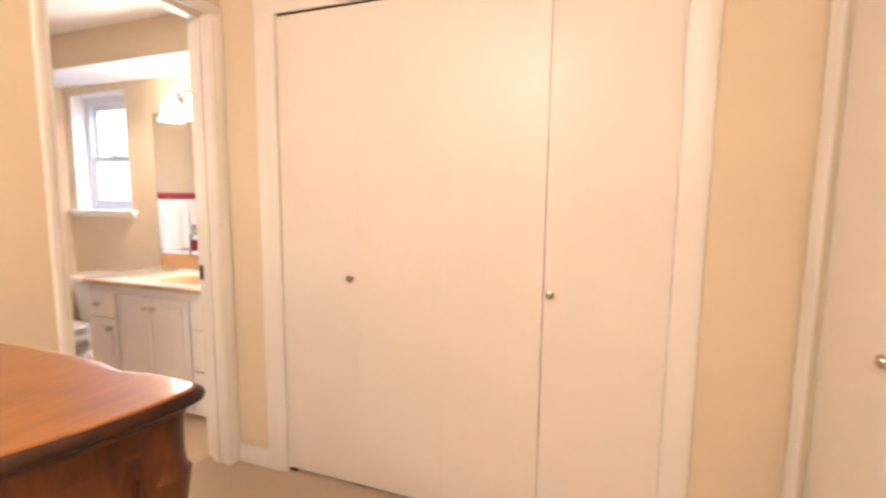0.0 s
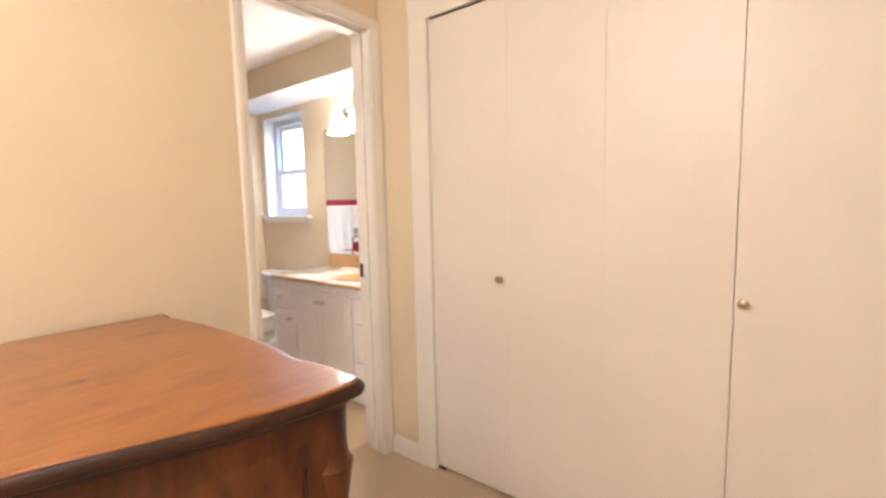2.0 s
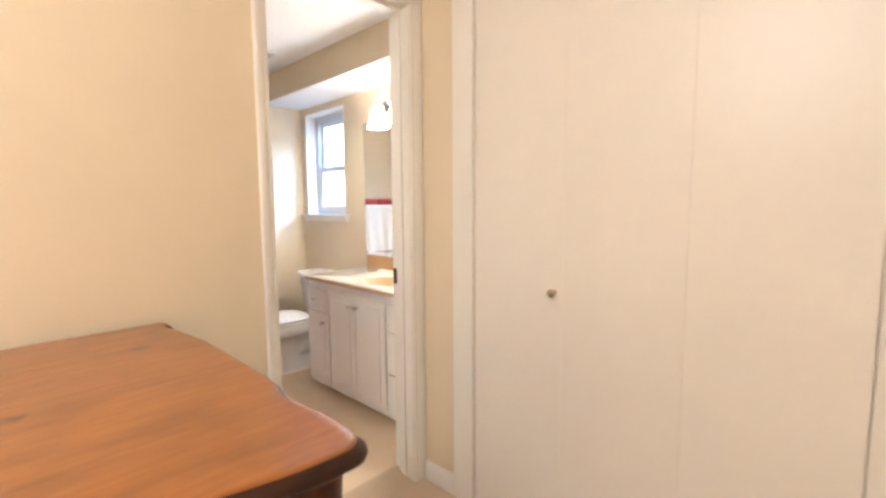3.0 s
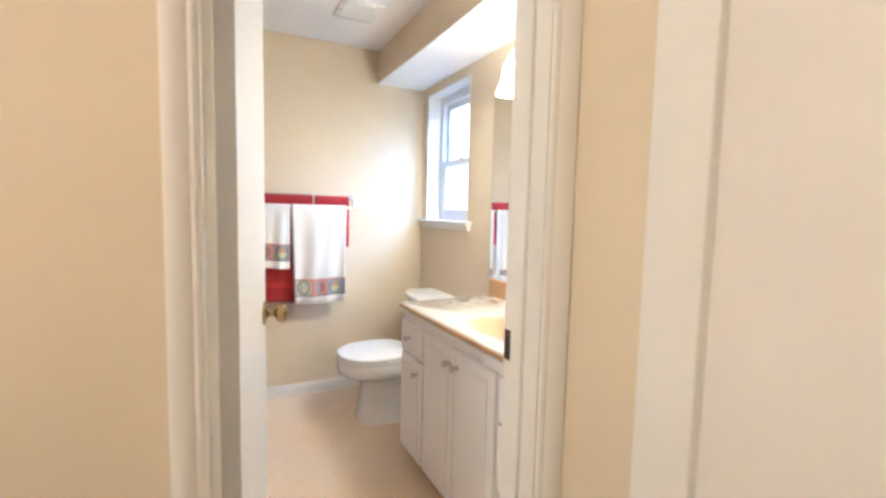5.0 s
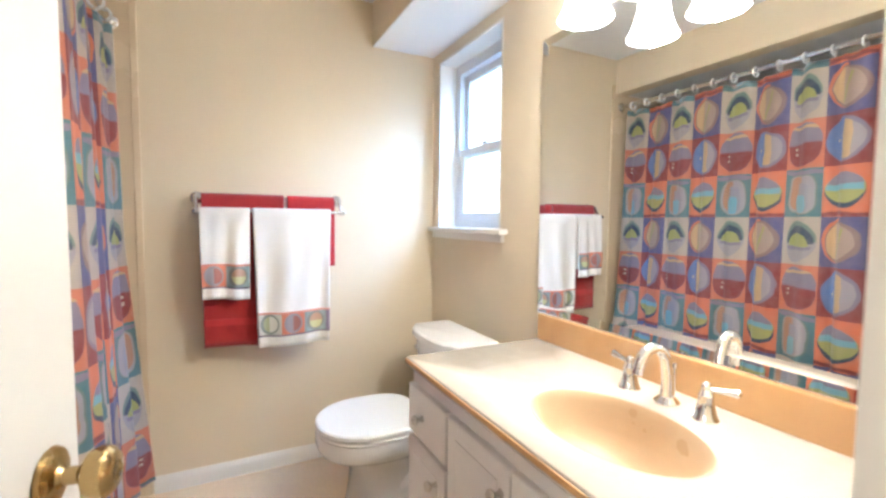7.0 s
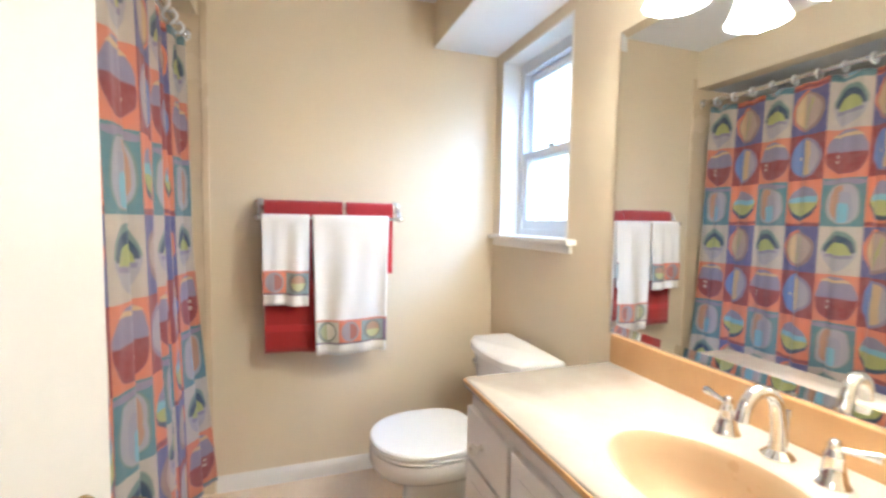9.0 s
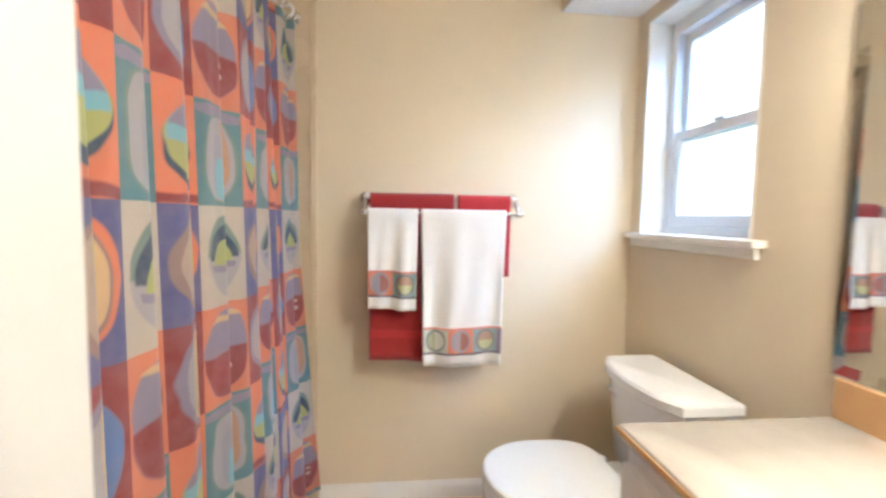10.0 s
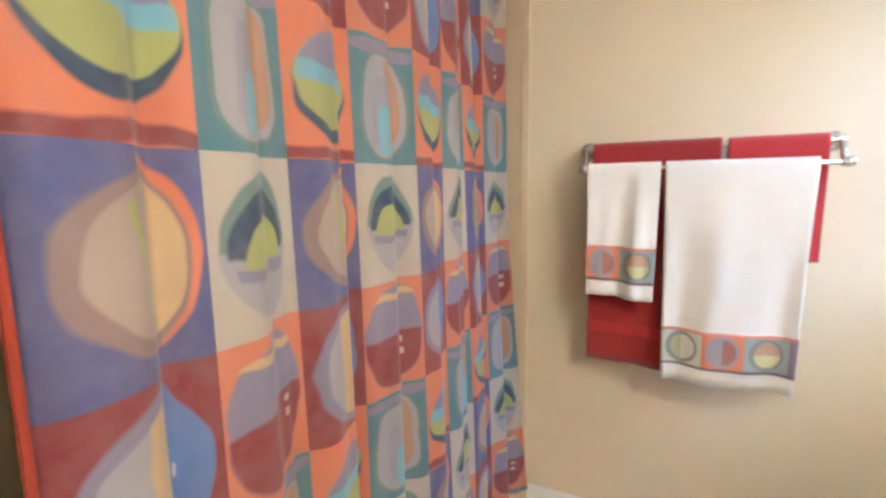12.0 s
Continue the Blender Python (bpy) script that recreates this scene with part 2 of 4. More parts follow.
    c = g.mix(g.ramp(wash, 0.35, 0.75, 0.0, 0.22), c, (0.42, 0.34, 0.31))
    g.bump(g.noise(weave, 2), 0.25, 0.001)
    c = g.mix(0.34, c, (0.0, 0.0, 0.0))
    return g.end(c, 0.75, Sheen_Weight=0.1)


CURTAIN = print_material("printed_curtain_cloth")


def band_material():
    """A towel border of three painted ovals on coloured squares, then a purple end. UV in cells."""
    g = Net("printed_towel_band")
    uv = g.t.nodes.new("ShaderNodeUVMap")
    sep = g.t.nodes.new("ShaderNodeSeparateXYZ")
    g.t.links.new(uv.outputs[0], sep.inputs[0])
    u, v = sep.outputs[0], sep.outputs[1]
    p = g.math("SUBTRACT", g.math("FRACT", u), 0.5)
    q = g.math("SUBTRACT", v, 0.5)

    def oval(cx, cy, rx, ry):
        a = g.math("POWER", g.math("DIVIDE", g.math("SUBTRACT", p, cx), rx), 2.0)
        b = g.math("POWER", g.math("DIVIDE", g.math("SUBTRACT", q, cy), ry), 2.0)
        return g.ramp(g.math("ADD", a, b), 0.9, 1.1, 1.0, 0.0)

    def both(a, b):
        return g.math("MULTIPLY", a, b)
    out, inn, right, low = oval(0, 0, 0.40, 0.42), oval(0.03, 0, 0.30, 0.32), g.ramp(p, -0.02, 0.02), g.ramp(q, -0.02, 0.02, 1.0, 0.0)
    pale = g.mix(both(inn, right), g.mix(inn, g.mix(out, (0.50, 0.50, 0.42), (0.12, 0.17, 0.15)), (0.30, 0.34, 0.16)), (0.60, 0.60, 0.50))
    warm = g.mix(both(inn, right), g.mix(out, (0.62, 0.12, 0.04), (0.22, 0.20, 0.24)), (0.26, 0.025, 0.02))
    cool = g.mix(both(inn, low), g.mix(inn, g.mix(out, (0.16, 0.26, 0.27), (0.09, 0.12, 0.12)), (0.34, 0.16, 0.08)), (0.42, 0.42, 0.16))
    c = g.mix(g.math("GREATER_THAN", u, 1.0), pale, warm)
    c = g.mix(g.math("GREATER_THAN", u, 2.0), c, cool)
    c = g.mix(g.math("GREATER_THAN", u, 3.0), c, (0.13, 0.08, 0.20))
    c = g.mix(g.ramp(v, 0.90, 0.93), c, (0.45, 0.10, 0.05))
    c = g.mix(g.ramp(v, 0.05, 0.08, 1.0, 0.0), c, (0.10, 0.07, 0.16))
    c = g.mix(0.22, c, (0.66, 0.55, 0.45))
    g.bump(g.noise(500, 2), 0.3, 0.001)
    return g.end(c, 0.85, Sheen_Weight=0.15)


BAND = band_material()


# ---- mesh helpers ----
def origin_of(ob):
    p = Vector((0, 0, 0))
    while ob:
        p += ob.location
        ob = ob.parent
    return p


def thing(name, at, label, category, group="", kind=""):
    ob = new(name)
    ob.location = at
    ob.empty_display_size = 0.05
    return tagged(ob, label, category, group, kind)


def finish(bm, mat, smooth=False, angle=35):
    me = bpy.data.meshes.new("mesh")
    bmesh.ops.recalc_face_normals(bm, faces=bm.faces)
    if smooth:
        for f in bm.faces:
            f.smooth = True
        for e in bm.edges:
            if len(e.link_faces) == 2 and e.calc_face_angle(0) > radians(angle):
                e.smooth = False
    bm.to_mesh(me)
    bm.free()
    me.materials.append(mat)
    return me


def part(name, bm, material, parent, label="", smooth=False, angle=35):
    """One mesh object, given in world coordinates, under a thing or part."""
    bmesh.ops.translate(bm, verts=bm.verts, vec=-origin_of(parent))
    ob = new(name, finish(bm, material, smooth, angle))
    ob.parent = parent
    if label:
        ob["label"] = label
    return ob


def setting(name, bm, material, label, category, smooth=False):
    ob = new(name, finish(bm, material, smooth))
    return tagged(ob, label, category, kind="structure")


def add_box(bm, x0, x1, y0, y1, z0, z1, bevel=0.0, segs=2):
    r = bmesh.ops.create_cube(bm, size=1.0, matrix=Matrix.Translation(((x0 + x1) / 2, (y0 + y1) / 2, (z0 + z1) / 2)) @ Matrix.Diagonal((abs(x1 - x0), abs(y1 - y0), abs(z1 - z0), 1)))
    if bevel:
        edges = list({e for v in r["verts"] for e in v.link_edges})
        bmesh.ops.bevel(bm, geom=edges, offset=bevel, segments=segs, affect="EDGES", profile=0.6)
    return bm


def box(*a, **k):
    return add_box(bmesh.new(), *a, **k)


def boxes(*rows, bevel=0.0):
    bm = bmesh.new()
    for r in rows:
        add_box(bm, *r, bevel=bevel)
    return bm


def lathe(profile, at=(0, 0, 0), axis=(0, 0, 1), segs=32, squash=(1, 1), cap=True, bm=None):
    """Turn (radius, height) pairs about an axis."""
    bm = bm or bmesh.new()
    turn = Vector((0, 0, 1)).rotation_difference(Vector(axis)).to_matrix().to_4x4()
    m = Matrix.Translation(at) @ turn
    rings = []
    for r, h in profile:
        rings.append([bm.verts.new(m @ Vector((squash[0] * r * math.cos(2 * math.pi * i / segs), squash[1] * r * math.sin(2 * math.pi * i / segs), h))) for i in range(segs)])
    for a, b in zip(rings, rings[1:]):
        for i in range(segs):
            bm.faces.new((a[i], a[(i + 1) % segs], b[(i + 1) % segs], b[i]))
    if cap:
        bm.faces.new(rings[0][::-1]), bm.faces.new(rings[-1])
    return bm


def tube(points, radii, segs=14, bm=None, cap=True):
    bm = bm or bmesh.new()
    pts = [Vector(p) for p in points]
    radii = [radii] * len(pts) if isinstance(radii, (int, float)) else radii
    rings, up = [], None
    for i, p in enumerate(pts):
        d = (pts[min(i + 1, len(pts) - 1)] - pts[max(i - 1, 0)]).normalized()
        if up is None:
            up = d.orthogonal().normalized()
        up = (up - d * up.dot(d)).normalized()
        side = d.cross(up)
        rings.append([bm.verts.new(p + radii[i] * (math.cos(2 * math.pi * k / segs) * up + math.sin(2 * math.pi * k / segs) * side)) for k in range(segs)])
    for a, b in zip(rings, rings[1:]):
        for i in range(segs):
            bm.faces.new((a[i], a[(i + 1) % segs], b[(i + 1) % segs], b[i]))
    if cap:
        bm.faces.new(rings[0][::-1]), bm.faces.new(rings[-1])
    return bm


def arc(c, r, a0, a1, n, plane="yz"):
    out = []
    for i in range(n + 1):
        a = radians(a0 + (a1 - a0) * i / n)
        k, s = r * math.cos(a), r * math.sin(a)
        out.append((c[0], c[1] + k, c[2] + s) if plane == "yz" else (c[0] + k, c[1], c[2] + s) if plane == "xz" else (c[0] + k, c[1] + s, c[2]))
    return out


def loft(sections, bm=None, closed=True, cap=True):
    """Skin through sections that have the same number of points."""
    bm = bm or bmesh.new()
    rings = [[bm.verts.new(p) for p in s] for s in sections]
    n = len(rings[0])
    for a, b in zip(rings, rings[1:]):
        for i in range(n if closed else n - 1):
            bm.faces.new((a[i], a[(i + 1) % n], b[(i + 1) % n], b[i]))
    if cap:
        bm.faces.new(rings[0][::-1]), bm.faces.new(rings[-1])
    return bm


def superoval(cx, cy, rx, ry, z, power=2.0, n=48, front=1.0):
    """A flat ring of points; front < 1 squares the back half."""
    out = []
    for i in range(n):
        a = 2 * math.pi * i / n
        c, s = math.cos(a), math.sin(a)
        pw = power if s < 0 else power * front
        out.append((cx + rx * math.copysign(abs(c) ** (2 / pw), c), cy + ry * math.copysign(abs(s) ** (2 / pw), s), z))
    return out


# ---- setting ----
BATH_W, BATH_E, BATH_N, TUB_Y, TUB_S = -2.18, -0.12, 0.64, -0.70, -1.50
FLOOR_B = 0.030                                 # the bathroom floor lies higher than the carpet
TUB_E, BATH_TOP, BED_TOP, ROOM_E, ROOM_S = -0.66, 2.262, 2.44, 2.19, -4.2
setting("floor_bedroom", boxes((0, ROOM_E, ROOM_S, 0, -0.1, 0)), CARPET, "beige cut-pile bedroom carpet", "floor")
setting("floor_bathroom", boxes((BATH_W, -0.12, TUB_S, BATH_N, -0.1, FLOOR_B)), FLOORING, "beige mottled sheet vinyl bathroom floor", "floor")
ramp = loft([[(0, y, -0.1), (-0.12, y, -0.1), (-0.12, y, FLOOR_B), (-0.10, y, FLOOR_B - 0.001), (-0.02, y, 0.003), (0, y, 0)] for y in (-0.674, -0.066)])
setting("floor_threshold", ramp, CARPET, "beige carpet rising to the bathroom floor in the doorway", "floor")
setting("floor_closet", boxes((0, ROOM_E, 0, 0.78, -0.1, -0.002)), CARPET, "beige carpet in the closet", "floor")
H1 = 2.055
setting("wall_door", boxes((-0.12, 0, ROOM_S, -0.694, 0, BED_TOP), (-0.12, 0, -0.046, 0.84, 0, BED_TOP), (-0.12, 0, -0.694, -0.046, H1, BED_TOP)), WALL, "tan painted wall with the bathroom doorway", "wall")
setting("wall_closet", boxes((0, 0.275, 0, 0.1, 0, BED_TOP), (1.850, ROOM_E, 0, 0.1, 0, BED_TOP), (0.275, 1.850, 0, 0.1, 2.045, BED_TOP)), WALL, "tan painted wall with the wide closet opening", "wall")
setting("wall_closet_back", boxes((0, ROOM_E, 0.78, 0.84, 0, BED_TOP)), WALL, "tan painted closet back wall", "wall")
setting("wall_right", boxes((ROOM_E, ROOM_E + 0.12, -0.075, 0.84, 0, BED_TOP), (ROOM_E, ROOM_E + 0.12, ROOM_S, -0.83, 0, BED_TOP), (ROOM_E, ROOM_E + 0.12, -0.83, -0.075, 2.045, BED_TOP), (ROOM_E + 0.12, ROOM_E + 0.2, -0.9, 0.0, 0, BED_TOP)), WALL, "tan painted wall with a second closet door", "wall")
setting("wall_bedroom_back", boxes((-0.12, ROOM_E + 0.12, ROOM_S - 0.1, ROOM_S, 0, BED_TOP)), WALL, "plain tan painted bedroom wall", "wall")
setting("ceiling_bedroom", boxes((-0.12, ROOM_E + 0.2, ROOM_S - 0.1, 0.84, BED_TOP, BED_TOP + 0.1)), CEIL, "white painted bedroom ceiling", "ceiling")
WX0, WX1, WZ0, WZ1 = -2.105, -1.525, 1.150, 2.005
setting("wall_window", boxes((BATH_W, WX0, BATH_N, 0.84, 0, BATH_TOP), (WX1, -0.12, BATH_N, 0.84, 0, BATH_TOP), (WX0, WX1, BATH_N, 0.84, 0, WZ0), (WX0, WX1, BATH_N, 0.84, WZ1, BATH_TOP)), WALL, "tan painted bathroom wall with the window", "wall")
setting("wall_towel", boxes((BATH_W - 0.12, BATH_W, TUB_S - 0.12, 0.84, 0, BATH_TOP)), WALL, "tan painted bathroom wall behind the towel bar", "wall")
setting("wall_tub_back", boxes((BATH_W, -0.12, TUB_S - 0.12, TUB_S, 0, BATH_TOP)), WALL, "tan wall behind the bathtub", "wall")
setting("wall_tub_end", boxes((TUB_E, -0.12, TUB_S, TUB_Y, 0, BATH_TOP)), WALL, "tan painted wall at the foot of the bathtub", "wall")
setting("ceiling_bathroom", boxes((BATH_W - 0.12, -0.12, TUB_S - 0.12, 0.84, BATH_TOP, BATH_TOP + 0.1)), CEIL, "white painted bathroom ceiling", "ceiling")
setting("soffit", boxes((BATH_W, BATH_E, 0.308, BATH_N, 2.060, BATH_TOP)), WALL, "tan painted boxed soffit above the vanity wall", "soffit")
setting("soffit_underside", boxes((BATH_W, BATH_E, 0.3095, BATH_N, 2.054, 2.060)), CEIL, "white painted underside of the soffit", "soffit")
setting("tub_header", boxes((BATH_W, TUB_E, TUB_Y - 0.10, TUB_Y, 2.045, BATH_TOP)), WALL, "tan painted header above the bathtub opening", "header")
setting("tub_ceiling", boxes((BATH_W, TUB_E, TUB_S, TUB_Y - 0.10, 2.047, BATH_TOP)), CEIL, "white painted ceiling over the bathtub", "ceiling")
setting("ground", boxes((-400, 400, -400, 400, -0.30, -0.12)), GROUND, "green lawn around the house, outside the window", "ground")
overcast = Net("overcast_sky")
setting("backdrop", boxes((-45, 20, 8, 8.2, -0.12, 16)), overcast.end((0.8, 0.8, 0.8), 1.0, 0.0, Emission_Color=(0.86, 0.94, 1.0), Emission_Strength=1.7), "plain white overcast sky beyond the window", "sky")


def casing_strip(bm, a, b, out, width_dir, w=0.06, d=0.016):
    """A moulded strip from a to b: thin at the inner edge, thick at the outer edge."""
    a, b, o, wd = Vector(a), Vector(b), Vector(out), Vector(width_dir)
    prof = [(0, 0), (0, 0.45), (0.10, 0.62), (0.22, 0.55), (0.30, 0.70), (0.62, 0.95), (0.80, 1.0), (0.97, 0.9), (1.0, 0.7), (1.0, 0)]
    loft([[e + wd * (u * w) + o * (v * d) for u, v in prof] for e in (a, b)], bm)


def door_trim(name, along, face, out, lo, hi, top, label, w=0.06, w_hi=None):
    """Casing round an opening: two legs and a head, each a part."""
    t = thing(name, (0, 0, 0), label, "door casing", kind="structure")
    w_hi = w_hi or w

    def P(s, z):
        return (s, face, z) if along == "x" else (face, s, z)
    sdir = (1, 0, 0) if along == "x" else (0, 1, 0)
    neg = tuple(-c for c in sdir)
    bm = bmesh.new(); casing_strip(bm, P(lo, 0), P(lo, top), out, neg, w); part("casing_leg", bm, TRIM, t, smooth=True)
    bm = bmesh.new(); casing_strip(bm, P(hi, 0), P(hi, top), out, sdir, w_hi); part("casing_leg", bm, TRIM, t, smooth=True)
    bm = bmesh.new(); casing_strip(bm, P(lo - w, top), P(hi + w_hi, top), out, (0, 0, 1), w); part("casing_head", bm, TRIM, t, smooth=True)
    return t


DJ0, DJ1, DTOP = -0.660, -0.066, 2.035          # clear opening of the bathroom door
door_trim("trim_bathroom_door", "y", 0.0, (1, 0, 0), DJ0 - 0.005, DJ1 + 0.005, DTOP + 0.006, "white moulded casing round the bathroom doorway", 0.040, 0.060)
door_trim("trim_bathroom_door_inside", "y", BATH_E, (-1, 0, 0), DJ0 - 0.006, DJ1 + 0.006, DTOP + 0.006, "white moulded casing inside the bathroom doorway", 0.034, 0.075)
jamb = thing("door_frame", (0, 0, 0), "white painted door jamb with stops and a strike plate", "door frame", kind="structure")
part("jamb", boxes((-0.12, 0, DJ0 - 0.02, DJ0, 0, DTOP + 0.02)), TRIM, jamb)
part("jamb", boxes((-0.12, 0, DJ1, DJ1 + 0.02, 0, DTOP + 0.02)), TRIM, jamb)
part("jamb_head", boxes((-0.12, 0, DJ0, DJ1, DTOP, DTOP + 0.02)), TRIM, jamb)
part("door_stop", boxes((-0.120, -0.085, DJ0, DJ0 + 0.016, 0, DTOP - 0.012), bevel=0.0015), TRIM, jamb)
part("door_stop", boxes((-0.082, -0.045, DJ1 - 0.011, DJ1, 0, DTOP - 0.012), bevel=0.002), TRIM, jamb)
part("stop_head", boxes((-0.082, -0.045, DJ0, DJ1, DTOP - 0.011, DTOP), bevel=0.002), TRIM, jamb)
strike = part("strike_plate", boxes((-0.1165, -0.078, DJ1 - 0.002, DJ1, 0.888, 0.956)), BRONZE, jamb, "dark bronze strike plate")
# near-black plate stands in for the shade inside the latch hole
part("strike_hole", boxes((-0.107, -0.088, DJ1 - 0.0028, DJ1 - 0.002, 0.903, 0.941)), HOLE_DARK, strike)

door_trim("trim_closet", "x", 0.0, (0, -1, 0), 0.290, 1.835, 2.025, "white moulded casing round the closet opening", 0.098, 0.085)
door_trim("trim_side_closet", "y", ROOM_E, (-1, 0, 0), -0.815, -0.085, 2.025, "white moulded casing round the side closet", 0.06)
liner = thing("closet_frame", (0, 0, 0), "white closet jamb lining with a dark top track", "door frame", kind="structure")
part("jamb", boxes((0.275, 0.290, 0, 0.1, 0, 2.045)), TRIM, liner)
part("jamb", boxes((1.835, 1.850, 0, 0.1, 0, 2.045)), TRIM, liner)
part("jamb_head", boxes((0.290, 1.835, 0, 0.1, 2.030, 2.045)), TRIM, liner)
part("track", boxes((0.290, 1.835, 0.020, 0.045, 2.022, 2.030)), BRONZE, liner, "dark metal door track")
part("floor_pivot", boxes((0.292, 0.330, 0.012, 0.045, 0, 0.012)), BRONZE, liner)


def knob_bm(at, axis, s=1.0):
    prof = [(0.0012, 0), (0.009, 0), (0.009, 0.002), (0.0055, 0.005), (0.0048, 0.012), (0.007, 0.016), (0.0125, 0.020), (0.0145, 0.025), (0.012, 0.030), (0.006, 0.0325), (0.0008, 0.033)]
    return lathe([(r * s, h * s) for r, h in prof], at, axis, 20)


def bifold(name, along, plane, out, edges, z0, z1, knobs, label, group):
    """Flat slab panels that fold in pairs; one thing for each pair."""
    for k in (0, 2):
        if k >= len(edges) - 1:
            break
        t = thing(name, (0, 0, 0), label, "closet door", group)
        for j in (k, k + 1):
            if j + 1 >= len(edges):
                continue
            a, b = edges[j] + (0.0014 if j == 3 else 0.0003), edges[j + 1] - (0.0012 if j == 2 else 0.0002)
            near, far = plane, plane - out * 0.030
            if along == "x":
                bm = box(a, b, min(near, far), max(near, far), z0, z1, bevel=0.0007)
            else:
                bm = box(min(near, far), max(near, far), a, b, z0, z1, bevel=0.002)
            p = part("door_panel", bm, LEAF, t)
            for s in knobs:
                if a < s < b:
                    at = (s, plane, 0.935) if along == "x" else (plane, s, 0.935)
                    part("knob", knob_bm(at, (0, out, 0) if along == "x" else (out, 0, 0)), PEWTER, p, "small aged metal knob", True)


bifold("closet_door", "x", 0.012, -1, (0.2905, 0.668, 1.043, 1.425, 1.8345), 0.016, 2.020, (0.638, 1.450), "cream flat-panel bifold closet door, closed", "bifold closet doors")
bifold("side_closet_door", "y", ROOM_E + 0.012, -1, (-0.812, -0.450, -0.088), 0.016, 2.010, (-0.425,), "cream flat-panel bifold door of the side closet, closed", "bifold closet doors")


def baseboard(name, a, b, out, label="white painted baseboard", h=0.086):
    a, b, o = Vector(a), Vector(b), Vector(out)
    prof = [(0, 0), (0.013, 0), (0.013, 0.67), (0.010, 0.81), (0.006, 0.91), (0.004, 1.0), (0, 1.0)]
    bm = loft([[e + o * x + Vector((0, 0, z * h)) for x, z in prof] for e in (a, b)])
    return setting(name, bm, TRIM, label, "baseboard", True)


baseboard("baseboard_closet", (0.017, 0, 0), (0.191, 0, 0), (0, -1, 0))
baseboard("baseboard_closet_end", (1.922, 0, 0), (ROOM_E - 0.016, 0, 0), (0, -1, 0))
baseboard("baseboard_door_wall", (0, -0.716, 0), (0, ROOM_S, 0), (1, 0, 0))
baseboard("baseboard_right", (ROOM_E, -0.876, 0), (ROOM_E, ROOM_S, 0), (-1, 0, 0))
baseboard("baseboard_towel", (BATH_W, -0.655, FLOOR_B), (BATH_W, BATH_N, FLOOR_B), (1, 0, 0), "white painted bathroom baseboard", 0.072)
baseboard("baseboard_window", (BATH_W + 0.014, BATH_N, FLOOR_B), (-1.24, BATH_N, FLOOR_B), (0, -1, 0), "white painted bathroom baseboard", 0.072)
baseboard("baseboard_door_side", (TUB_E, TUB_Y, FLOOR_B), (-0.136, TUB_Y, FLOOR_B), (0, 1, 0), "white painted bathroom baseboard", 0.072)


# ---- window ----
def window():
    t = thing("window_1", (-1.815, 0.74, WZ0), "white double-hung window in a deep white reveal", "window", kind="structure")
    lin = boxes((WX0, WX0 + 0.012, BATH_N - 0.002, 0.80, WZ0 + 0.018, WZ1), (WX1 - 0.012, WX1, BATH_N - 0.002, 0.80, WZ0 + 0.018, WZ1), (WX0 + 0.012, WX1 - 0.012, BATH_N - 0.002, 0.80, WZ1 - 0.012, WZ1))
    part("reveal", lin, TRIM, t)
    part("window_sill", box(-2.152, -1.473, 0.598, 0.80, WZ0 - 0.004, WZ0 + 0.018, bevel=0.005), TRIM, t)
    part("apron", box(-2.145, -1.492, 0.622, 0.640, WZ0 - 0.036, WZ0 - 0.004, bevel=0.004), TRIM, t)
    x0, x1, z0, z1 = WX0 + 0.012, WX1 - 0.012, WZ0 + 0.018, WZ1 - 0.012
    part("window_frame", boxes((x0, x0 + 0.035, 0.735, 0.80, z0, z1), (x1 - 0.035, x1, 0.735, 0.80, z0, z1), (x0 + 0.035, x1 - 0.035, 0.735, 0.80, z0, z0 + 0.03), (x0 + 0.035, x1 - 0.035, 0.735, 0.80, z1 - 0.05, z1), bevel=0.003), VINYL, t)
    zm = 1.545
    for nm, ya, yb, a, b in (("lower_sash", 0.742, 0.766, z0 + 0.03, zm + 0.02), ("upper_sash", 0.770, 0.794, zm - 0.02, z1 - 0.05)):
        xa, xb, w = x0 + 0.035, x1 - 0.035, 0.034
        s = part(nm, boxes((xa, xa + w, ya, yb, a, b), (xb - w, xb, ya, yb, a, b), (xa + w, xb - w, ya, yb, a, a + 0.042), (xa + w, xb - w, ya, yb, b - 0.036, b), bevel=0.003), VINYL, t)
        pane = part("pane", box(xa + w, xb - w, (ya + yb) / 2 - 0.002, (ya + yb) / 2 + 0.002, a + 0.042, b - 0.036), GLASS, s)
        pane.visible_shadow = False
    part("sash_lock", box(-1.84, -1.79, 0.735, 0.770, zm + 0.020, zm + 0.034, bevel=0.004), VINYL, t)


window()


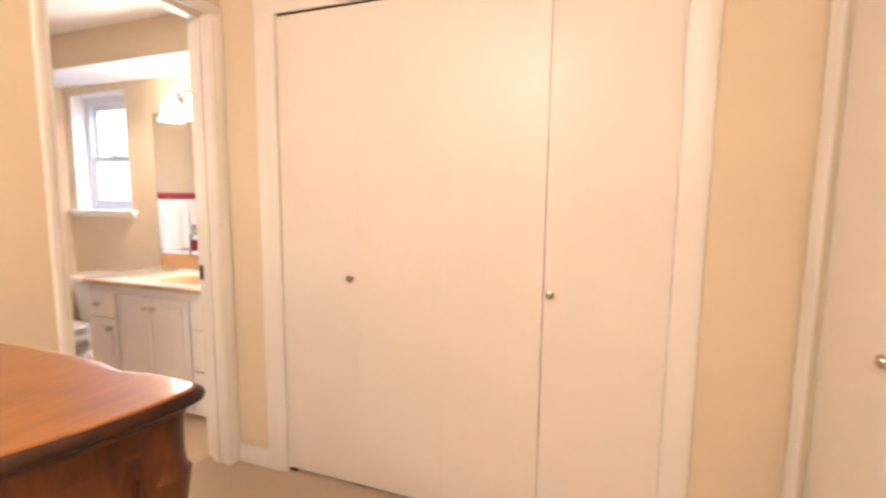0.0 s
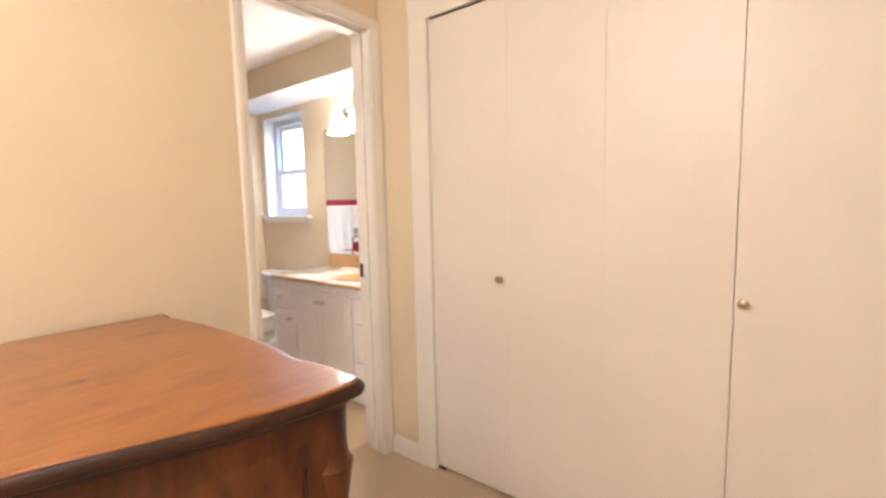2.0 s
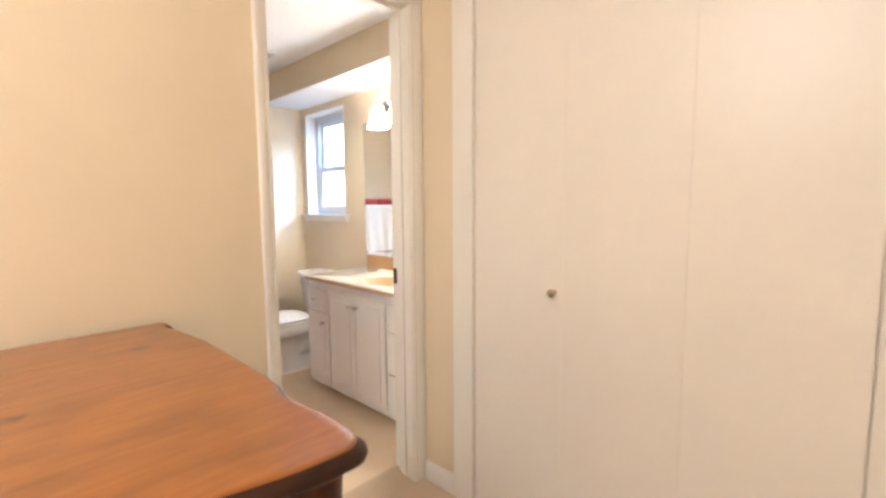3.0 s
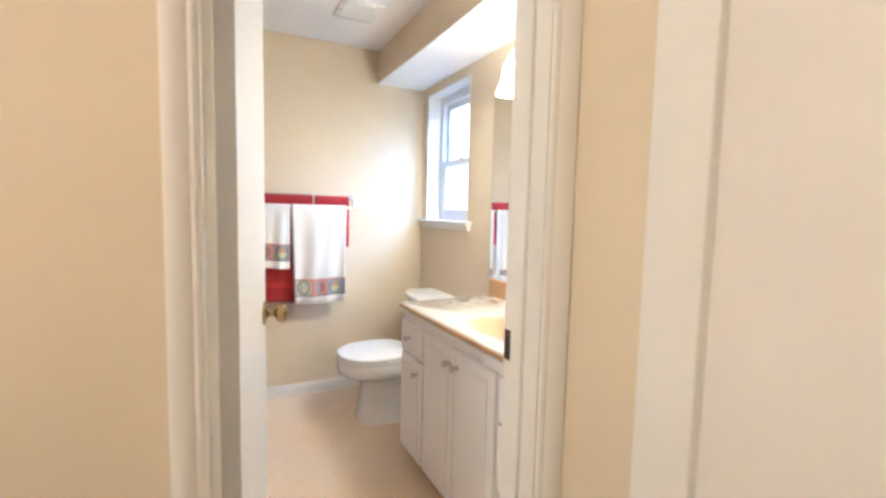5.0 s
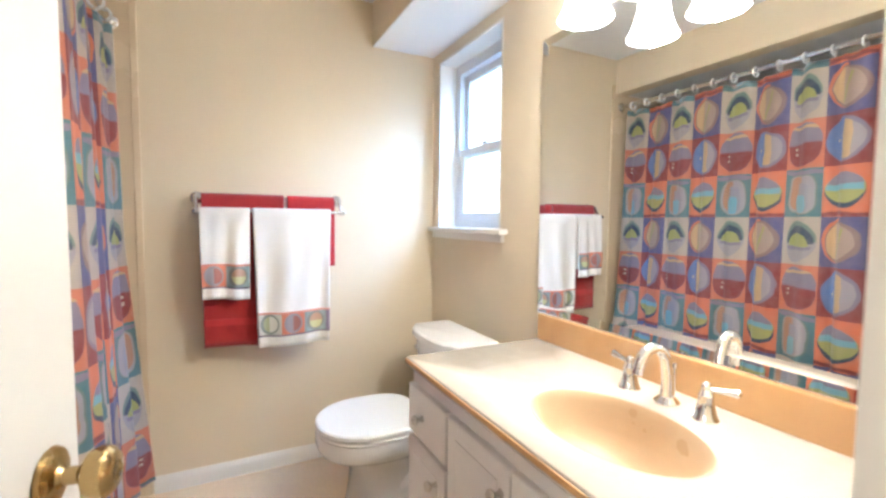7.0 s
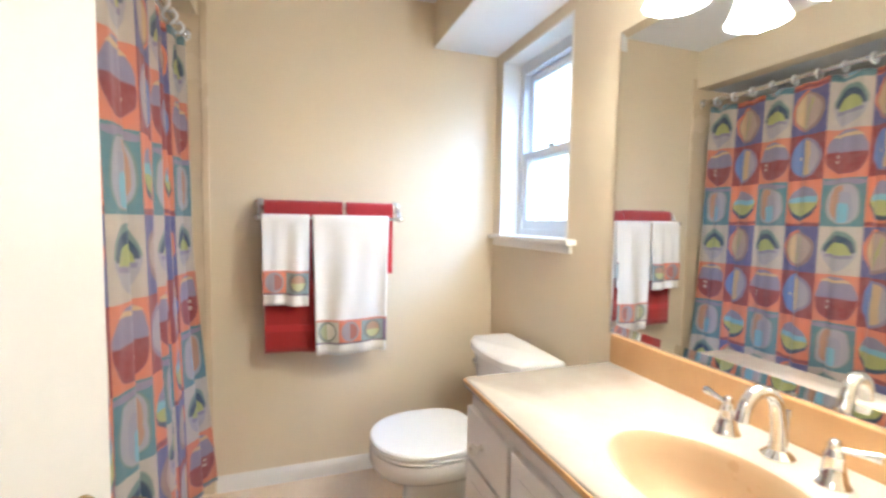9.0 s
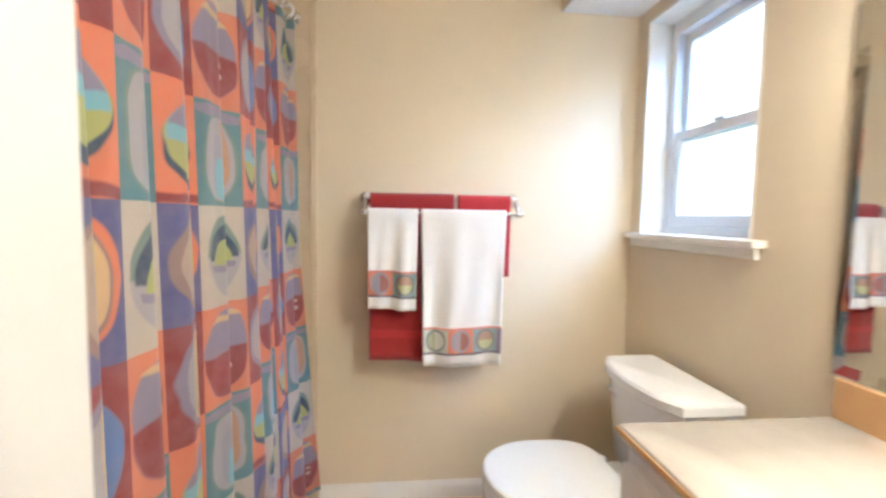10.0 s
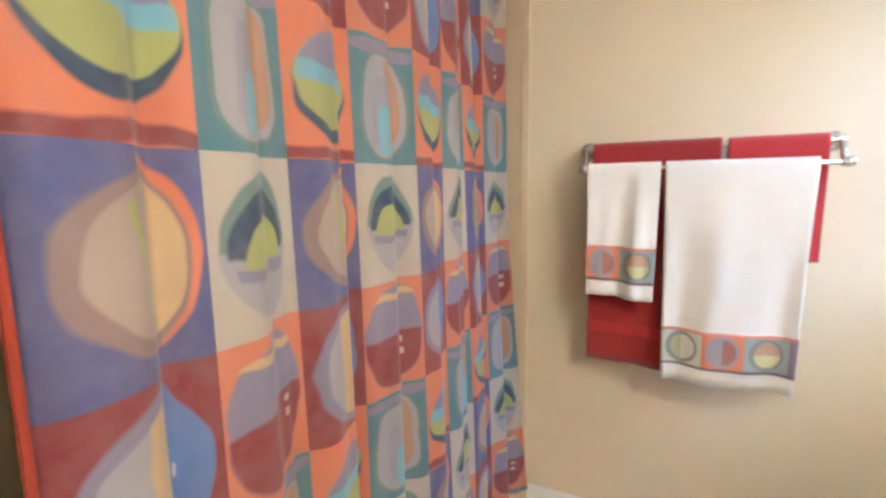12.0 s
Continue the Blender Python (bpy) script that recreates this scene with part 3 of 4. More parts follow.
# ---- bathroom door ----
def bathroom_door():
    hinge = Vector((-0.196, -0.610, 0))
    edge = Vector((-0.661, -0.525, 0))
    d = (edge - hinge).normalized()
    n = Vector((-d.y, d.x, 0))              # towards the tub
    if n.y > 0:
        n = -n
    length = (edge - hinge).length
    m = Matrix(((d.x, -n.x, 0, hinge.x), (d.y, -n.y, 0, hinge.y), (0, 0, 1, 0), (0, 0, 0, 1)))
    t = thing("bathroom_door", hinge, "cream flat-slab bathroom door, open inward, with brass knob", "door")

    def put(name, bm, mat, parent, label="", smooth=False):
        bmesh.ops.transform(bm, matrix=m, verts=bm.verts)
        return part(name, bm, mat, parent, label, smooth)
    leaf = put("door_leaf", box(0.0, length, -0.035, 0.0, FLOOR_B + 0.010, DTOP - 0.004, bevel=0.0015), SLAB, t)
    s = length - 0.060
    for side, y in ((1, 0.0), (-1, -0.035)):
        prof = [(0.0310, 0), (0.0325, 0.002), (0.030, 0.006), (0.022, 0.009), (0.013, 0.011), (0.0095, 0.015), (0.0092, 0.028), (0.013, 0.031), (0.024, 0.037), (0.0275, 0.046), (0.0265, 0.055), (0.020, 0.061), (0.011, 0.0625), (0.009, 0.061), (0.001, 0.060)]
        bm = lathe(prof, (s, y, 0.925), (0, side, 0), 32)
        put("door_knob", bm, BRASS, leaf, "antique brass door knob with rosette", True)
    put("latch_plate", boxes((length, length + 0.0016, -0.030, -0.005, 0.895, 0.955)), BRASS, leaf)
    for z in (0.22, 1.82):
        bm = lathe([(0.003, -0.033), (0.0065, -0.030), (0.0065, 0.030), (0.003, 0.033)], (-0.006, -0.041, z), segs=12)
        add_box(bm, -0.030, -0.006, -0.043, -0.041, z - 0.030, z + 0.030)
        put("hinge", bm, BRONZE, t, "dark bronze butt hinge")
    bm = lathe([(0.002, -0.018), (0.0055, -0.016), (0.0055, 0.014), (0.0035, 0.018), (0.001, 0.019)], (-0.006, -0.041, 1.025), segs=12)
    tube([(-0.006, -0.041, 1.022), (-0.014, -0.050, 1.022), (-0.030, -0.056, 1.022)], [0.003, 0.003, 0.005], 10, bm)
    put("hinge_pin_stop", bm, BRONZE, t, "small dark bronze hinge-pin door stop")


bathroom_door()


# ---- towels ----
def towel_bar():
    t = thing("towel_bar", (BATH_W, -0.18, 1.29), "polished chrome double towel bar on the tan wall", "towel bar")
    for y in (-0.470, 0.120):
        part("rosette", lathe([(0.027, 0), (0.028, 0.004), (0.024, 0.010), (0.014, 0.013), (0.009, 0.018)], (BATH_W, y, 1.288), (1, 0, 0), 28), CHROME, t, smooth=True)
        bm = tube([(BATH_W + 0.010, y, 1.288), (BATH_W + 0.062, y, 1.288), (BATH_W + 0.078, y, 1.282), (BATH_W + 0.088, y, 1.262), (BATH_W + 0.105, y, 1.236), (BATH_W + 0.122, y, 1.232)], 0.0075, 12)
        part("bracket", bm, CHROME, t, smooth=True)
        bm = lathe([(0.001, -0.014), (0.010, -0.012), (0.013, -0.004), (0.013, 0.004), (0.010, 0.012), (0.001, 0.014)], (BATH_W + 0.128, y, 1.232), (0, 1, 0), 18)
        part("finial", bm, CHROME, t, smooth=True)
        bm = lathe([(0.001, -0.012), (0.010, -0.010), (0.012, 0), (0.010, 0.010), (0.001, 0.012)], (BATH_W + 0.066, y, 1.288), (0, 1, 0), 18)
        part("finial", bm, CHROME, t, smooth=True)
    part("bar", tube([(BATH_W + 0.066, -0.47, 1.288), (BATH_W + 0.066, 0.120, 1.288)], 0.0065), CHROME, t, smooth=True)
    part("bar", tube([(BATH_W + 0.128, -0.48, 1.232), (BATH_W + 0.128, 0.132, 1.232)], 0.0065), CHROME, t, smooth=True)


def drape(y0, y1, x_bar, z_bar, front_z, back_z, r, seed, flare=0.0, lean=0.006, wave=0.0045, nu=36, nv=44, lo=None, hi=None, lift=0.0, skew=0.0):
    """Cloth laid over a bar: back fall, round the bar, front fall. lo, hi: a stretch of the front fall alone."""
    bm = bmesh.new()
    uvl = bm.loops.layers.uv.new("UVMap")
    grid = []
    rows = []
    for k in range(nv + 1):
        f = k / nv
        if lo is not None:
            rows.append((x_bar + r + lift, hi + (lo - hi) * f, 1.0))
        elif f < 0.36:
            z = back_z + (z_bar - back_z) * f / 0.36
            rows.append((x_bar - r, z, -1.0))
        elif f < 0.48:
            a = math.pi * (1 - (f - 0.36) / 0.12)
            rows.append((x_bar + r * math.cos(a), z_bar + r * math.sin(a), 0.0))
        else:
            rows.append((x_bar + r, z_bar + (front_z - z_bar) * (f - 0.48) / 0.52, 1.0))
    for k, (x, z, side) in enumerate(rows):
        line = []
        for i in range(nu + 1):
            u = i / nu
            drop = max(0.0, (z_bar - z) / max(0.05, z_bar - front_z))
            y = y0 + (y1 - y0) * u + flare * drop * (u - 0.5) + skew * drop
            w = wave * min(1.0, drop * 1.6) * (math.sin(u * 9.4 + seed) + 0.6 * math.sin(u * 17 + seed * 2.1 + drop * 2) + 0.5 * noise.noise((u * 5, drop * 4, seed)))
            xx = x + (w + 0.002 if side > 0 else 0.4 * w if side < 0 else 0) + (lean * drop if side > 0 else 0)
            zz = z + (0.004 * math.sin(u * 5 + seed) - 0.003 * u) * (1 if abs(side) > 0 else 0) * drop
            line.append(bm.verts.new((xx, y, zz)))
        grid.append(line)
    for k in range(len(rows) - 1):
        for i in range(nu):
            f = bm.faces.new((grid[k][i], grid[k][i + 1], grid[k + 1][i + 1], grid[k + 1][i]))
            f.smooth = True
            for lp, (a, b) in zip(f.loops, ((i, k), (i + 1, k), (i + 1, k + 1), (i, k + 1))):
                lp[uvl].uv = (a / nu, 1 - b / (len(rows) - 1))
    return bm


def cloth_part(name, bm, mat, parent, thick, label="", scale=None):
    bmesh.ops.translate(bm, verts=bm.verts, vec=-origin_of(parent))
    if scale:
        uvl = bm.loops.layers.uv.active
        for f in bm.faces:
            for lp in f.loops:
                a, b = lp[uvl].uv
                lp[uvl].uv = (scale[0] + a * scale[1], scale[2] + b * scale[3])
    me = bpy.data.meshes.new("mesh")
    bm.normal_update()
    bm.to_mesh(me)
    bm.free()
    me.materials.append(mat)
    ob = new(name, me)
    ob.parent = parent
    if label:
        ob["label"] = label
    s = ob.modifiers.new("thickness", "SOLIDIFY")
    s.thickness, s.offset = thick, 0.0
    return ob


def towels():
    XB, XF = BATH_W + 0.066, BATH_W + 0.128
    t = thing("bath_towel", (XB, -0.29, 1.288), "dark red terry bath towel folded over the back bar", "towel", "hanging towels")
    cloth_part("cloth", drape(-0.452, -0.128, XB, 1.288, 0.655, 0.70, 0.014, 1.0, wave=0.004, lean=0.012), TERRY_RED, t, 0.012)
    cloth_part("woven_border", drape(-0.453, -0.127, XB, 1.288, 0.655, 0.70, 0.014, 1.0, wave=0.004, lean=0.012, lo=0.745, hi=0.775, lift=0.0065), TERRY_BRIGHT, t, 0.002, "flat woven red border")
    t = thing("bright_red_towel", (XB, -0.02, 1.288), "bright red terry towel folded over the back bar", "towel", "hanging towels")
    cloth_part("cloth", drape(-0.112, 0.096, XB, 1.288, 0.985, 1.02, 0.013, 2.4, wave=0.004), TERRY_BRIGHT, t, 0.011)
    for nm, y0, y1, zb, b0, b1, cells, seed, lab in (("hand_towel", -0.458, -0.270, 0.870, 0.915, 1.015, (1.0, 2.0), 0.6, "small white hand towel with a printed border on the front bar"),
                                                     ("large_hand_towel", -0.259, 0.066, 0.650, 0.695, 0.800, (0.0, 3.15), 3.3, "large white towel with a printed border on the front bar")):
        t = thing(nm, (XF, (y0 + y1) / 2, 1.232), lab, "towel", "hanging towels")
        fl, sk = (-0.012, 0.0) if nm == "hand_towel" else (-0.030, 0.0)
        args = dict(wave=0.0085, flare=fl, lean=0.010, skew=sk)
        cloth_part("cloth", drape(y0, y1, XF, 1.232, zb, zb + 0.05, 0.011, seed, **args), TERRY_WHITE, t, 0.009)
        cloth_part("printed_border", drape(y0 - 0.0005, y1 + 0.0005, XF, 1.232, zb, zb + 0.05, 0.011, seed, lo=b0, hi=b1, lift=0.0055, nv=10, **args), BAND, t, 0.002, "border of painted ovals", scale=(cells[0], cells[1], 0.0, 1.0))


towel_bar()
towels()


# ---- shower curtain and tub ----
def cloth_point(s, drop, top=1.925, bottom=0.115):
    """A point of the hanging cloth: s across the rod from the door end to the far end, drop from rod to hem."""
    u = 8 * s
    amp = 0.60 + 0.45 * drop
    th = 2 * math.pi * (u + 0.06 * math.sin(u * 1.9))
    vary = 1 + 0.55 * noise.noise((round(u) * 3.1, 0.4, 7.0))
    far = min(1.0, max(0.0, u - 2.0))            # past the second column the cloth hangs in wider folds
    vary *= 1 - 0.40 * far
    x = curtain_x(s, drop) + 0.0135 * vary * amp * math.sin(th + 1.6) + 0.008 * amp * math.sin(math.pi * u * 0.5 + 1.3)
    y = -0.752 - 0.027 * vary * amp * math.cos(th + 1.6) + 0.020 * amp * math.sin(math.pi * u * 0.5 + 0.6)
    y += 0.016 * noise.noise((u * 0.7, drop * 1.3, 3.0)) + 0.006 * amp * math.sin(2 * math.pi * u * 2.3 + 3 * drop) + 0.035 * drop
    y += far * amp * math.cos(math.pi * u) * (0.004 + 0.010 * math.exp(-((u - 3.5) / 0.9) ** 2))
    if s > 0.85:
        y += 0.10 * (s - 0.85) / 0.15 * max(0.0, drop - 0.45)
    z = top + (bottom - top) * drop - 0.010 * (0.5 - 0.5 * math.cos(2 * math.pi * u * 1.5)) * (1 - drop) ** 6
    return Vector((x, y, z))


def curtain_x(s, drop):
    """The far corner swings out at the hem."""
    return -0.888 - 1.232 * s - 0.05 * drop * (s - 0.5)


def shower_curtain():
    CELL, N, NV = 0.2200, 300, 56
    top, bottom = 1.925, 0.115
    t = thing("shower_curtain", (-1.5, -0.75, 1.95), "shower curtain printed with orange, blue and maroon painted ovals", "shower curtain")
    bm = bmesh.new()
    uvl = bm.loops.layers.uv.new("UVMap")
    grid = [[bm.verts.new(cloth_point(i / N, k / NV)) for i in range(N + 1)] for k in range(NV + 1)]
    for k in range(NV):
        for i in range(N):
            f = bm.faces.new((grid[k][i], grid[k][i + 1], grid[k + 1][i + 1], grid[k + 1][i]))
            f.smooth = True
            for lp, (a, b) in zip(f.loops, ((i, k), (i + 1, k), (i + 1, k + 1), (i, k + 1))):
                z = top + (bottom - top) * b / NV
                lp[uvl].uv = (8 * a / N, 3 + (z - 1.232) / CELL)
    cloth_part("cloth", bm, CURTAIN, t, 0.002)
    hem = [cloth_point(0, d / 40) + Vector((0.003, 0, 0)) for d in range(41)]
    part("hem", tube(hem, 0.0045, 8), HEM, t, "dark red stitched edge", True)
    for i in range(12):
        x = curtain_x((i + 0.35) / 11.7, 0)
        part("ring", tube(arc((x, -0.752, 1.952), 0.023, -70, 250, 18), 0.0052, 8), PLASTIC, t, "white plastic curtain ring" if i == 0 else "", True)


HEM = painted("dark_red_hem", (0.31, 0.036, 0.016), 0.8)


def tub():
    t = thing("shower_rod", (-1.42, -0.752, 1.962), "polished chrome shower curtain rod", "shower rod")
    part("rod", tube([(BATH_W, -0.752, 1.962), (TUB_E, -0.752, 1.962)], 0.0125, 16), CHROME, t, smooth=True)
    for x, a in ((BATH_W, 1), (TUB_E, -1)):
        part("flange", lathe([(0.030, 0), (0.030, 0.004), (0.018, 0.016), (0.0135, 0.018)], (x, -0.752, 1.962), (a, 0, 0), 24), CHROME, t, smooth=True)
    b = thing("bathtub", (-1.42, -1.12, 0), "white bathtub behind the shower curtain", "bathtub")
    bm = bmesh.new()
    x0, x1, y0, y1, h = BATH_W + 0.004, TUB_E - 0.004, TUB_S + 0.004, -0.785, 0.38
    cx, cy = (x0 + x1) / 2, (y0 + y1) / 2
    rx, ry = (x1 - x0) / 2, (y1 - y0) / 2
    secs = [superoval(cx, cy, rx, ry, FLOOR_B, 40), superoval(cx, cy, rx, ry, h - 0.02, 40), superoval(cx, cy, rx - 0.006, ry - 0.006, h, 40), superoval(cx, cy, rx - 0.07, ry - 0.07, h, 6), superoval(cx, cy, rx - 0.10, ry - 0.10, h - 0.03, 5), superoval(cx, cy, rx - 0.18, ry - 0.14, 0.10, 4), superoval(cx, cy, rx - 0.26, ry - 0.2, 0.07, 3)]
    loft(secs, bm)
    part("basin", bm, PORCELAIN, b, smooth=True)
    setting("tub_surround", boxes((BATH_W, BATH_W + 0.004, TUB_S, -0.690, 0.0, 2.045), (BATH_W + 0.004, TUB_E - 0.004, TUB_S, TUB_S + 0.004, 0.385, 2.045), (TUB_E - 0.004, TUB_E, TUB_S, TUB_Y - 0.002, 0.0, 2.045)), TILE, "beige acrylic tub surround panels", "tub surround")
    setting("surround_trim", boxes((BATH_W, BATH_W + 0.009, -0.690, -0.664, 0.0, 2.10), bevel=0.003), TILE, "narrow beige edge strip of the tub surround", "trim")


shower_curtain()
tub()


# ---- vanity ----
VX0, VX1, VY, CT = -1.235, -0.122, 0.142, 0.787


def panel_front(x0, x1, z0, z1, raised=True):
    """A cabinet front: bevelled slab with a raised field and an arched shadow line round it."""
    bm = box(x0, x1, VY - 0.019, VY - 0.001, z0, z1, bevel=0.003)
    if raised:
        w = 0.042
        f = [(x0 + w, z0 + w), (x1 - w, z0 + w), (x1 - w, z1 - w), (x0 + w, z1 - w)]
        i = [(x0 + w + 0.012, z0 + w + 0.012), (x1 - w - 0.012, z0 + w + 0.012), (x1 - w - 0.012, z1 - w - 0.012), (x0 + w + 0.012, z1 - w - 0.012)]
        loft([[(x, VY - 0.0185, z) for x, z in f], [(x, VY - 0.0225, z) for x, z in f], [(x, VY - 0.0255, z) for x, z in i]], bm)
    return bm


def vanity():
    t = thing("vanity_cabinet", (-0.68, 0.38, FLOOR_B), "white painted vanity cabinet with raised-panel doors and drawers", "vanity")
    part("body", boxes((VX0, VX1, VY, BATH_N - 0.001, 0.080, 0.63), (VX0, VX1, VY, VY + 0.016, 0.63, 0.755), (VX0, VX1, 0.50, BATH_N - 0.001, 0.63, 0.755), (VX0, VX0 + 0.016, VY + 0.016, 0.50, 0.63, 0.755), (VX1 - 0.016, VX1, VY + 0.016, 0.50, 0.63, 0.755)), VANITY, t)
    part("toe_kick", boxes((VX0 + 0.01, VX1, VY + 0.07, BATH_N - 0.002, FLOOR_B, 0.080)), VANITY, t)

    def knob(parent, x, z):
        part("knob", knob_bm((x, VY - 0.021, z), (0, -1, 0), 1.0), NICKEL, parent, "small satin nickel knob", True)
    d = part("drawer_front", panel_front(VX0 + 0.008, -0.985, 0.575, 0.715, False), VANITY, t)
    knob(d, -1.120, 0.645)
    d = part("cabinet_door", panel_front(VX0 + 0.008, -0.985, 0.105, 0.562), VANITY, t)
    knob(d, -1.030, 0.505)
    d = part("cabinet_door", panel_front(-0.968, -0.703, 0.105, 0.715), VANITY, t)
    knob(d, -0.728, 0.655)
    d = part("cabinet_door", panel_front(-0.697, -0.430, 0.105, 0.715), VANITY, t)
    knob(d, -0.672, 0.655)
    for z0, z1 in ((0.575, 0.715), (0.345, 0.562), (0.105, 0.332)):
        d = part("drawer_front", panel_front(-0.412, -0.135, z0, z1, False), VANITY, t)
        knob(d, -0.274, (z0 + z1) / 2)


def countertop():
    t = thing("countertop", (-0.68, 0.38, CT), "cream cultured marble vanity top with a moulded oval basin", "countertop")
    x0, x1, y0, y1, th = -1.252, -0.121, 0.125, BATH_N - 0.001, 0.028
    cx, cy, rx, ry = -0.655, 0.343, 0.199, 0.135
    bm = bmesh.new()
    n = 64
    ring = []
    for i in range(n):                       # slab with an oval hole
        a = 2 * math.pi * i / n
        ring.append((cx + rx * math.cos(a), cy + ry * math.sin(a)))
    outer = []
    for i in range(n):
        a = 2 * math.pi * i / n
        c, s = math.cos(a), math.sin(a)
        k = min(((x1 if c > 0 else x0) - cx) / c if abs(c) > 1e-6 else 9, ((y1 if s > 0 else y0) - cy) / s if abs(s) > 1e-6 else 9)
        outer.append((cx + k * c, cy + k * s))
    for corner in ((x0, y0), (x0, y1), (x1, y0), (x1, y1)):
        j = min(range(n), key=lambda i: (outer[i][0] - corner[0]) ** 2 + (outer[i][1] - corner[1]) ** 2)
        outer[j] = corner
    secs = [[(x, y, CT - th) for x, y in outer], [(x, y, CT - 0.004) for x, y in outer],
            [(x + (0.004 if x < x0 + 0.01 else 0), y + (0.004 if y < y0 + 0.01 else 0), CT) for x, y in outer],
            [(cx + (x - cx) * 1.06, cy + (y - cy) * 1.06, CT) for x, y in ring], [(cx + (x - cx) * 1.03, cy + (y - cy) * 1.03, CT - 0.0012) for x, y in ring], [(x, y, CT - 0.004) for x, y in ring]]
    loft(secs, bm, cap=False)
    part("slab", bm, MARBLE, t, smooth=True, angle=50)
    bm = bmesh.new()
    secs = []
    for f, dz in ((1.0, 0.004), (0.965, 0.010), (0.925, 0.022), (0.87, 0.046), (0.79, 0.076), (0.67, 0.102), (0.50, 0.118), (0.28, 0.128), (0.09, 0.130)):
        secs.append([(cx - 0.020 * (1 - f) + (x - cx) * f, cy + 0.045 * (1 - f) + (y - cy) * f, CT - dz) for x, y in ring])
    loft(secs, bm, cap=False)
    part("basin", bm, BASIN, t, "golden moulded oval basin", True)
    dx, dy = cx - 0.019, cy + 0.043
    dr = part("drain", lathe([(0.024, 0), (0.024, 0.003), (0.019, 0.0045), (0.018, 0.002), (0.016, 0.002), (0.015, 0.006), (0.001, 0.008)], (dx, dy, CT - 0.131), segs=28), CHROME, t, "chrome pop-up drain", True)
    part("backsplash", box(x0 + 0.004, x1 - 0.001, y1 - 0.020, y1, CT, 0.877, bevel=0.003), PEACH, t, "low marble backsplash")
    lip = bmesh.new()
    for z0, z1, o in ((CT - 0.019, CT - 0.006, 0.005),):
        add_box(lip, x0 - 0.002, x1, y0 - o, y0, z0, z1, bevel=0.002)
        add_box(lip, x0 - o, x0, y0, y1, z0, z1, bevel=0.002)
    part("edge_strip", lip, PEACH, t, "moulded front edge")


def faucet():
    t = thing("faucet", (-0.676, 0.538, CT), "polished chrome widespread faucet with two lever handles", "faucet")
    bx, by = -0.676, 0.538
    part("spout_base", lathe([(0.027, 0), (0.028, 0.004), (0.022, 0.010), (0.016, 0.016), (0.0145, 0.03)], (bx, by, CT), segs=28), CHROME, t, smooth=True)
    pts = [(bx, by, CT + 0.01), (bx, by, CT + 0.055), (bx - 0.002, by - 0.004, CT + 0.085)]
    for i in range(1, 13):
        a = radians(180 * i / 12 * 0.94)
        pts.append((bx - 0.002 - 0.002 * i / 3, by - 0.044 + 0.040 * math.cos(a), CT + 0.085 + 0.046 * math.sin(a)))
    pts.append((pts[-1][0] - 0.001, pts[-1][1] - 0.003, pts[-1][2] - 0.018))
    part("spout", tube(pts, [0.0145, 0.0135, 0.013] + [0.0128] * 12 + [0.013], 18), CHROME, t, smooth=True)
    part("lift_rod", tube([(bx, by + 0.024, CT), (bx, by + 0.024, CT + 0.075), (bx, by + 0.024, CT + 0.079), (bx, by + 0.024, CT + 0.088)], [0.0028, 0.0028, 0.006, 0.005], 10), CHROME, t, smooth=True)
    for hx, way, back in ((-0.775, -1, 0.018), (-0.581, 0.75, 0.030)):
        h = part("handle", lathe([(0.026, 0), (0.0265, 0.004), (0.022, 0.012), (0.0175, 0.030), (0.0145, 0.048), (0.0155, 0.054), (0.0125, 0.060), (0.0095, 0.066), (0.0105, 0.072), (0.007, 0.080), (0.001, 0.083)], (hx, 0.531, CT), segs=26), CHROME, t, smooth=True)
        part("lever", tube([(hx, 0.531, CT + 0.066), (hx + way * 0.018, 0.531 + 0.3 * back, CT + 0.066), (hx + way * 0.045, 0.531 + 0.7 * back, CT + 0.067), (hx + way * 0.066, 0.531 + 0.95 * back, CT + 0.068), (hx + way * 0.072, 0.531 + back, CT + 0.068)], [0.006, 0.0052, 0.0065, 0.0095, 0.004], 14), CHROME, h, smooth=True)


def mirror():
    t = thing("wall_mirror", (-0.70, BATH_N, 1.35), "large frameless wall mirror above the vanity", "mirror")
    x0, x1, z0, z1, w = -1.268, -0.128, 0.880, 1.822, 0.026

    def ring(d, y):
        return [(x0 + d, y, z0 + d), (x1 - d, y, z0 + d), (x1 - d, y, z1 - d), (x0 + d, y, z1 - d)]
    part("glass", loft([ring(0, BATH_N - 0.001), ring(0, BATH_N - 0.0072), ring(w, BATH_N - 0.0052)]), MIRROR, t, "silvered glass with a bevelled border")
    part("bottom_channel", boxes((-1.268, -0.128, BATH_N - 0.010, BATH_N - 0.0075, 0.8775, 0.8815)), CHROME, t, "thin chrome mirror channel")


